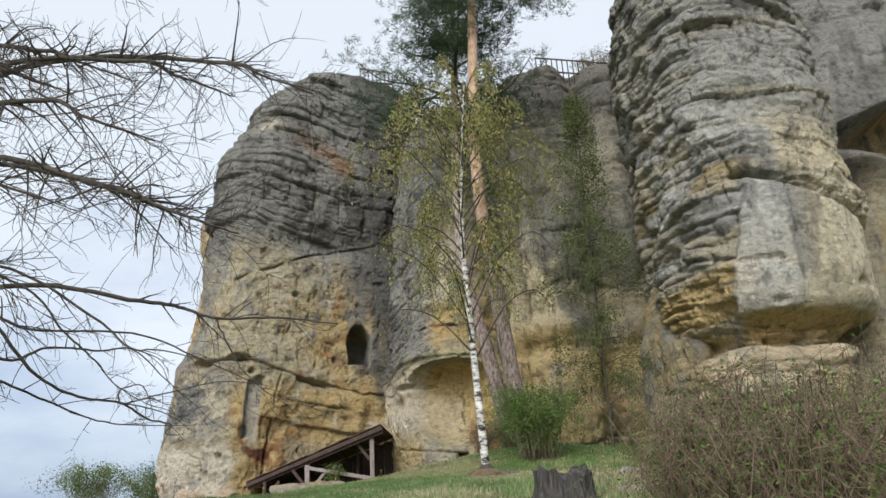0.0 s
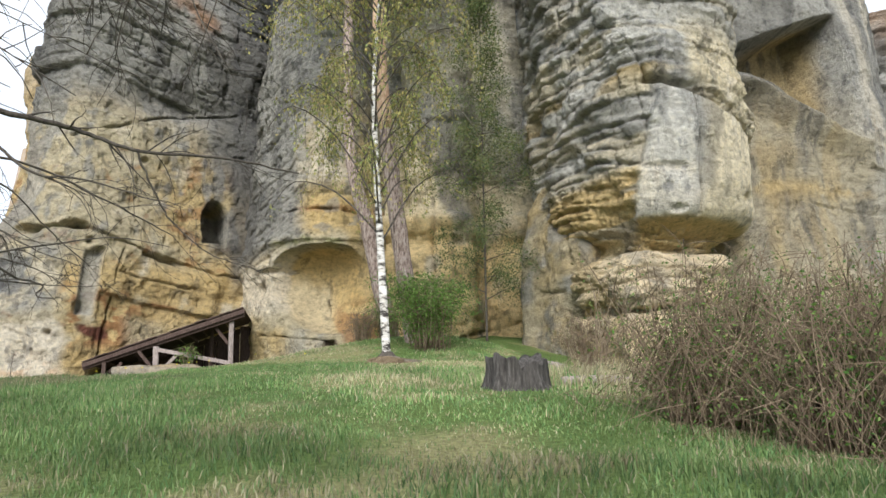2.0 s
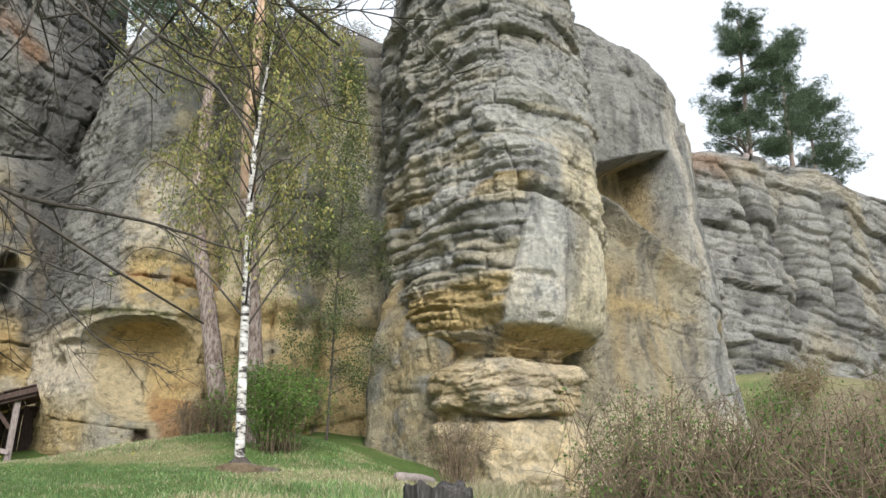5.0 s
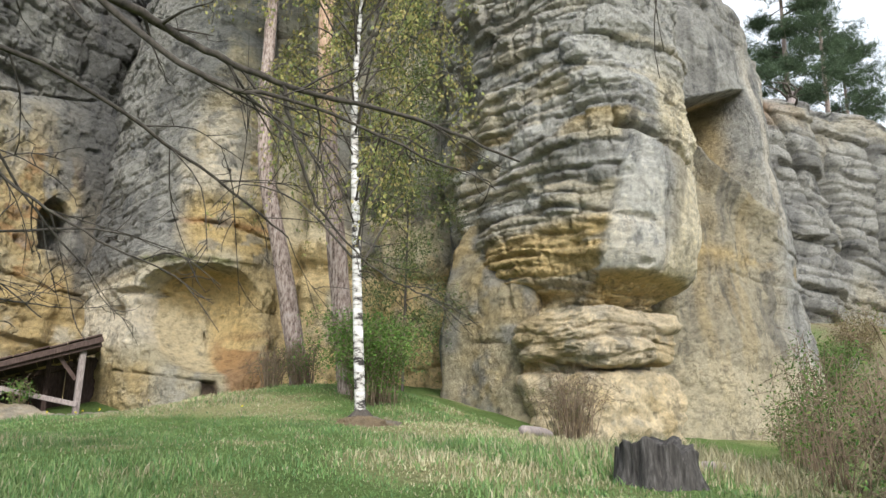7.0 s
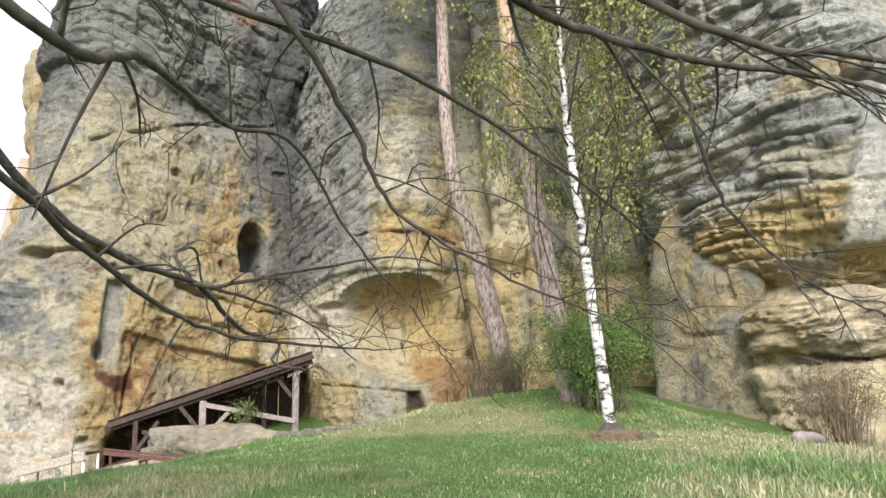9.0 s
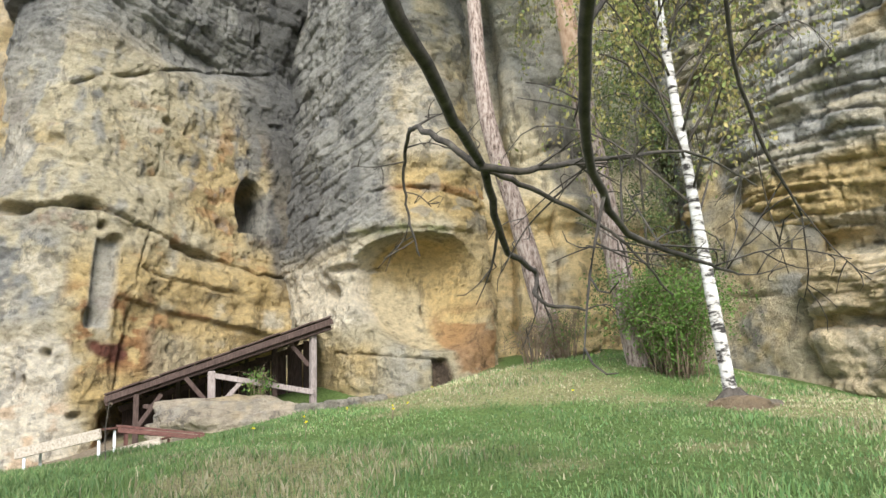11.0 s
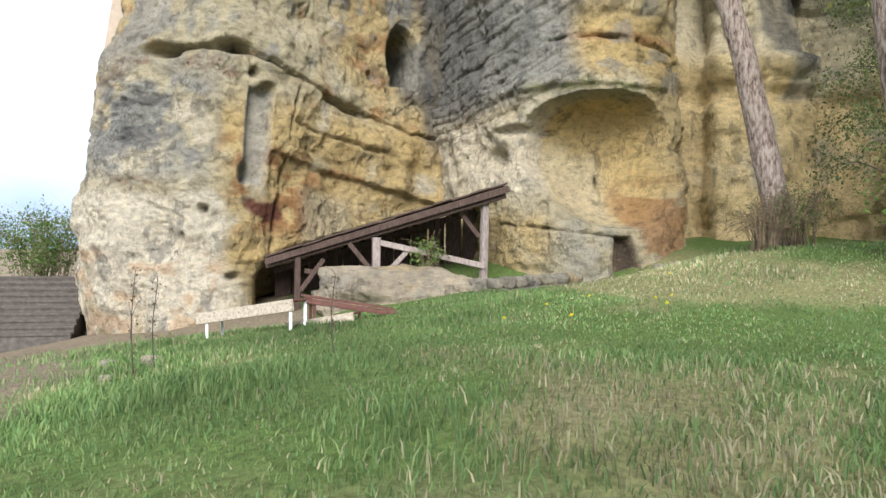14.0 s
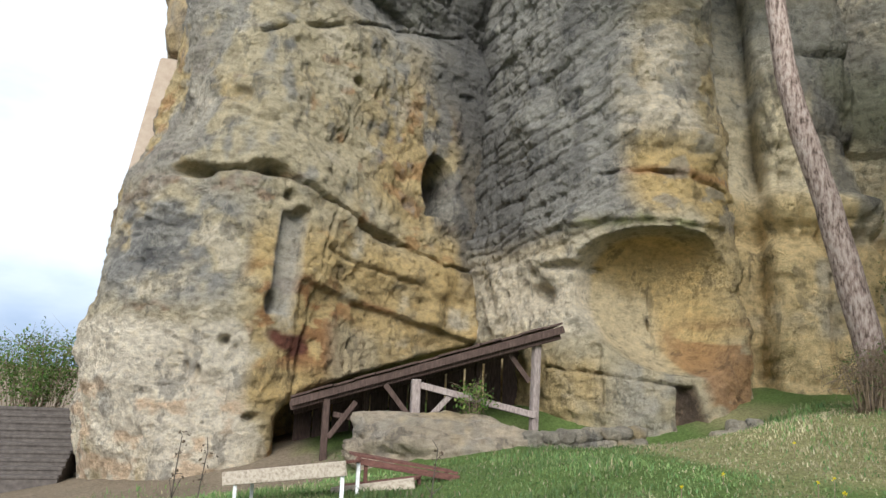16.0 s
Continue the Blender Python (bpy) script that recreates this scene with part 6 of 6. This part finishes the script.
def build_snag(x, y, z):
    rng = np.random.default_rng(8)
    sn = hub("dead_snag", (x, y, z), "grey dead tree stub on the far cliff top", "snag")
    st = Build()
    st.tube(curve_through([(x, y, z - 0.6), (x + 0.1, y, z + 0.9), (x + 0.5, y, z + 1.7)], 8), [0.42, 0.2], 9, 3, 0.3)
    under("trunk", st.mesh("trunk"), WOOD_GREY, sn)
    for k in range(7):
        a = np.array((x + 0.2, y, z + 0.3 + 0.2 * k))
        e = a + np.array((rng.uniform(-2.6, 1.2), rng.normal() * 0.5, rng.uniform(0.1, 1.6)))
        bl = Build()
        bl.tube(curve_through([a, (a + e) / 2 + rng.normal(size=3) * 0.25, e], 7), [0.13, 0.03], 6, k, 0.2)
        under("limb", bl.mesh("limb"), BARK_DARK, sn)


build_snag(44.5, 36.6, 25.2)


def dandelion(x, y, seed):
    z = float(ground_z(x, y))
    d = hub("dandelion", (x, y, z), "yellow dandelion flower in the grass", "flower", "dandelions")
    s = Build()
    s.tube([(x, y, z - 0.02), (x + 0.01, y, z + 0.1), (x + 0.015, y, z + 0.2)], [0.005, 0.004], 5)
    under("stem", s.mesh("stem"), TWIG, d)
    h = Build()
    rng = np.random.default_rng(seed)
    h.leaves(np.tile((x + 0.015, y, z + 0.205), (40, 1)), 0.03, rng, [(0.75, 0.62, 0.04), (0.8, 0.7, 0.06)], 0.3, -0.8)
    under("flower_head", h.mesh("flower_head", False, True), LEAF, d)


for k, (x, y) in enumerate([(-4.9, 20.6), (-3.35, 21.4), (-3.05, 21.5), (-3.5, 20.9), (-0.7, 20.2), (-5.6, 20.9), (-4.7, 21.8), (-3.9, 22.2), (-1.9, 23.4)]):
    dandelion(x, y, k)


def dry_stalk(x, y, h, seed):
    rng = np.random.default_rng(seed)
    z = float(ground_z(x, y)) - 0.03
    st = hub("dry_stalk", (x, y, z), "tall dead weed stalk with seed heads", "weed", "dry stalks")
    b = Build()
    top = np.array((x + rng.normal() * 0.06, y, z + h))
    cv = curve_through([(x, y, z), (x - 0.03, y, z + h * 0.5), top], 8)
    b.tube(cv, [0.009, 0.004], 5)
    for k in range(7):
        s = cv[3 + k % 5]
        e = s + rng.normal(size=3) * 0.06 + (0, 0, 0.08)
        b.tube([s, (s + e) / 2, e], [0.004, 0.003], 3)
    under("stem", b.mesh("stem"), BARK_DARK, st)
    c = Build()
    c.leaves(np.repeat(cv[3:], 8, 0) + rng.normal(size=(40, 3)) * 0.03, 0.035, rng, [(0.1, 0.07, 0.05), (0.16, 0.12, 0.08)], 0.6)
    tagged(under("seed_heads", c.mesh("seed_heads", False, True), LEAF, st), kind="stuff")


for k, (x, y, h) in enumerate([(-9.65, 21.6, 1.2), (-9.45, 21.75, 1.05), (-7.5, 21.2, 0.9)]):
    dry_stalk(x, y, h, k)


# ---- grass ----
def build_grass(n, seed):
    rng = np.random.default_rng(seed)
    x = rng.uniform(-17, 11, n * 3)
    y = rng.uniform(0.5, 32, n * 3)
    # thinner where the walk never comes near
    px, py = np.array([0, -2.4, -4.5, -7.2, -9.2]), np.array([0, 2.8, 6.1, 10.7, 15.0])
    near = np.min(np.hypot(x[:, None] - px, y[:, None] - py), 1)
    keep = rng.uniform(size=len(x)) < np.clip(1.25 - near / 16, 0.3, 1)
    dry, bare = sward(x, y)
    keep &= rng.uniform(size=len(x)) > bare * 0.85
    keep &= ~((x > 6) & (y > 20.2)) & ~((y > 28.6) & (x > -7)) & ~(y > 31.5 + 0 * x)
    keep &= np.hypot(x - 1.95, y - 12.25) > 0.6
    idx = np.nonzero(keep)[0][:n]
    x, y, dry, near = x[idx], y[idx], dry[idx], near[idx]
    m = len(x)
    p = np.stack([x, y, 0 * x], 1)
    z = ground_z(x, y) + 0.10 * fbm(p, 0.45, 3, 2) * np.exp(-((x + 3) ** 2 + (y - 14) ** 2) / 3600) + 0.03 * fbm(p, 2.2, 3, 3) - 0.02
    lush = sstep(-0.2, 0.5, fbm(p, 0.7, 3, 12))
    h = (0.055 + 0.075 * lush) * rng.uniform(0.5, 1.5, m) * np.where(dry > 0.6, 0.85, 1)
    tall = np.exp(-(((x - 3.8) / 2.0) ** 2 + ((y - 13.5) / 1.6) ** 2)) + 0.8 * np.exp(-(((x - 6) / 2.5) ** 2 + ((y - 15.5) / 2) ** 2))
    h += 0.5 * tall * rng.uniform(0, 1, m) ** 2
    tuft = np.exp(-(((x + 8.6) / 1.3) ** 2 + ((y - 19.9) / 0.7) ** 2)) + np.exp(-(((x + 10.8) / 1.0) ** 2 + ((y - 18.6) / 0.7) ** 2))
    h += 0.18 * tuft * rng.uniform(0.3, 1, m)
    w = (0.0045 + 0.0005 * near) * rng.uniform(0.7, 1.3, m)
    az = rng.uniform(0, 2 * np.pi, m)
    lean = rng.uniform(0.1, 0.75, m) * h
    la = rng.uniform(0, 2 * np.pi, m)
    base = np.stack([x, y, z], 1)
    side = np.stack([np.cos(az), np.sin(az), 0 * az], 1) * w[:, None]
    ld = np.stack([np.cos(la) * lean, np.sin(la) * lean, 0 * la], 1)
    mid = base + ld * 0.35 + np.stack([0 * h, 0 * h, h * 0.6], 1)
    tip = base + ld + np.stack([0 * h, 0 * h, h * rng.uniform(0.75, 1.0, m)], 1)
    co = np.stack([base - side, base + side, mid + side * 0.7, mid - side * 0.7, tip], 1).reshape(-1, 3)
    k = np.arange(m)[:, None] * 5
    q = k + np.array([[0, 1, 2, 3]])
    t = k + np.array([[3, 2, 4]])
    g = np.array([(0.125, 0.21, 0.07), (0.16, 0.24, 0.085), (0.105, 0.19, 0.07), (0.19, 0.25, 0.1)])[rng.integers(0, 4, m)]
    s = np.array([(0.33, 0.3, 0.18), (0.28, 0.25, 0.145), (0.37, 0.34, 0.22)])[rng.integers(0, 3, m)]
    isdry = (rng.uniform(size=m) < np.clip(dry * 0.58 + 0.08 + tall * 0.6 - tuft * 0.5, 0, 1))[:, None]
    tone = 1 + 0.55 * fbm(p, 0.28, 3, 61) + 0.45 * fbm(p, 1.1, 3, 62)
    c = np.where(isdry, s, g) * rng.uniform(0.75, 1.25, (m, 1)) * np.clip(tone, 0.55, 1.5)[:, None]
    me = mesh_of("grass", co, q, t, False)
    surface_tint(me, np.repeat(c, 5, 0))
    thing("grass", me, BLADE, "meadow grass, fresh green mixed with straw", "grass", kind="stuff")


build_grass(300000, 5)
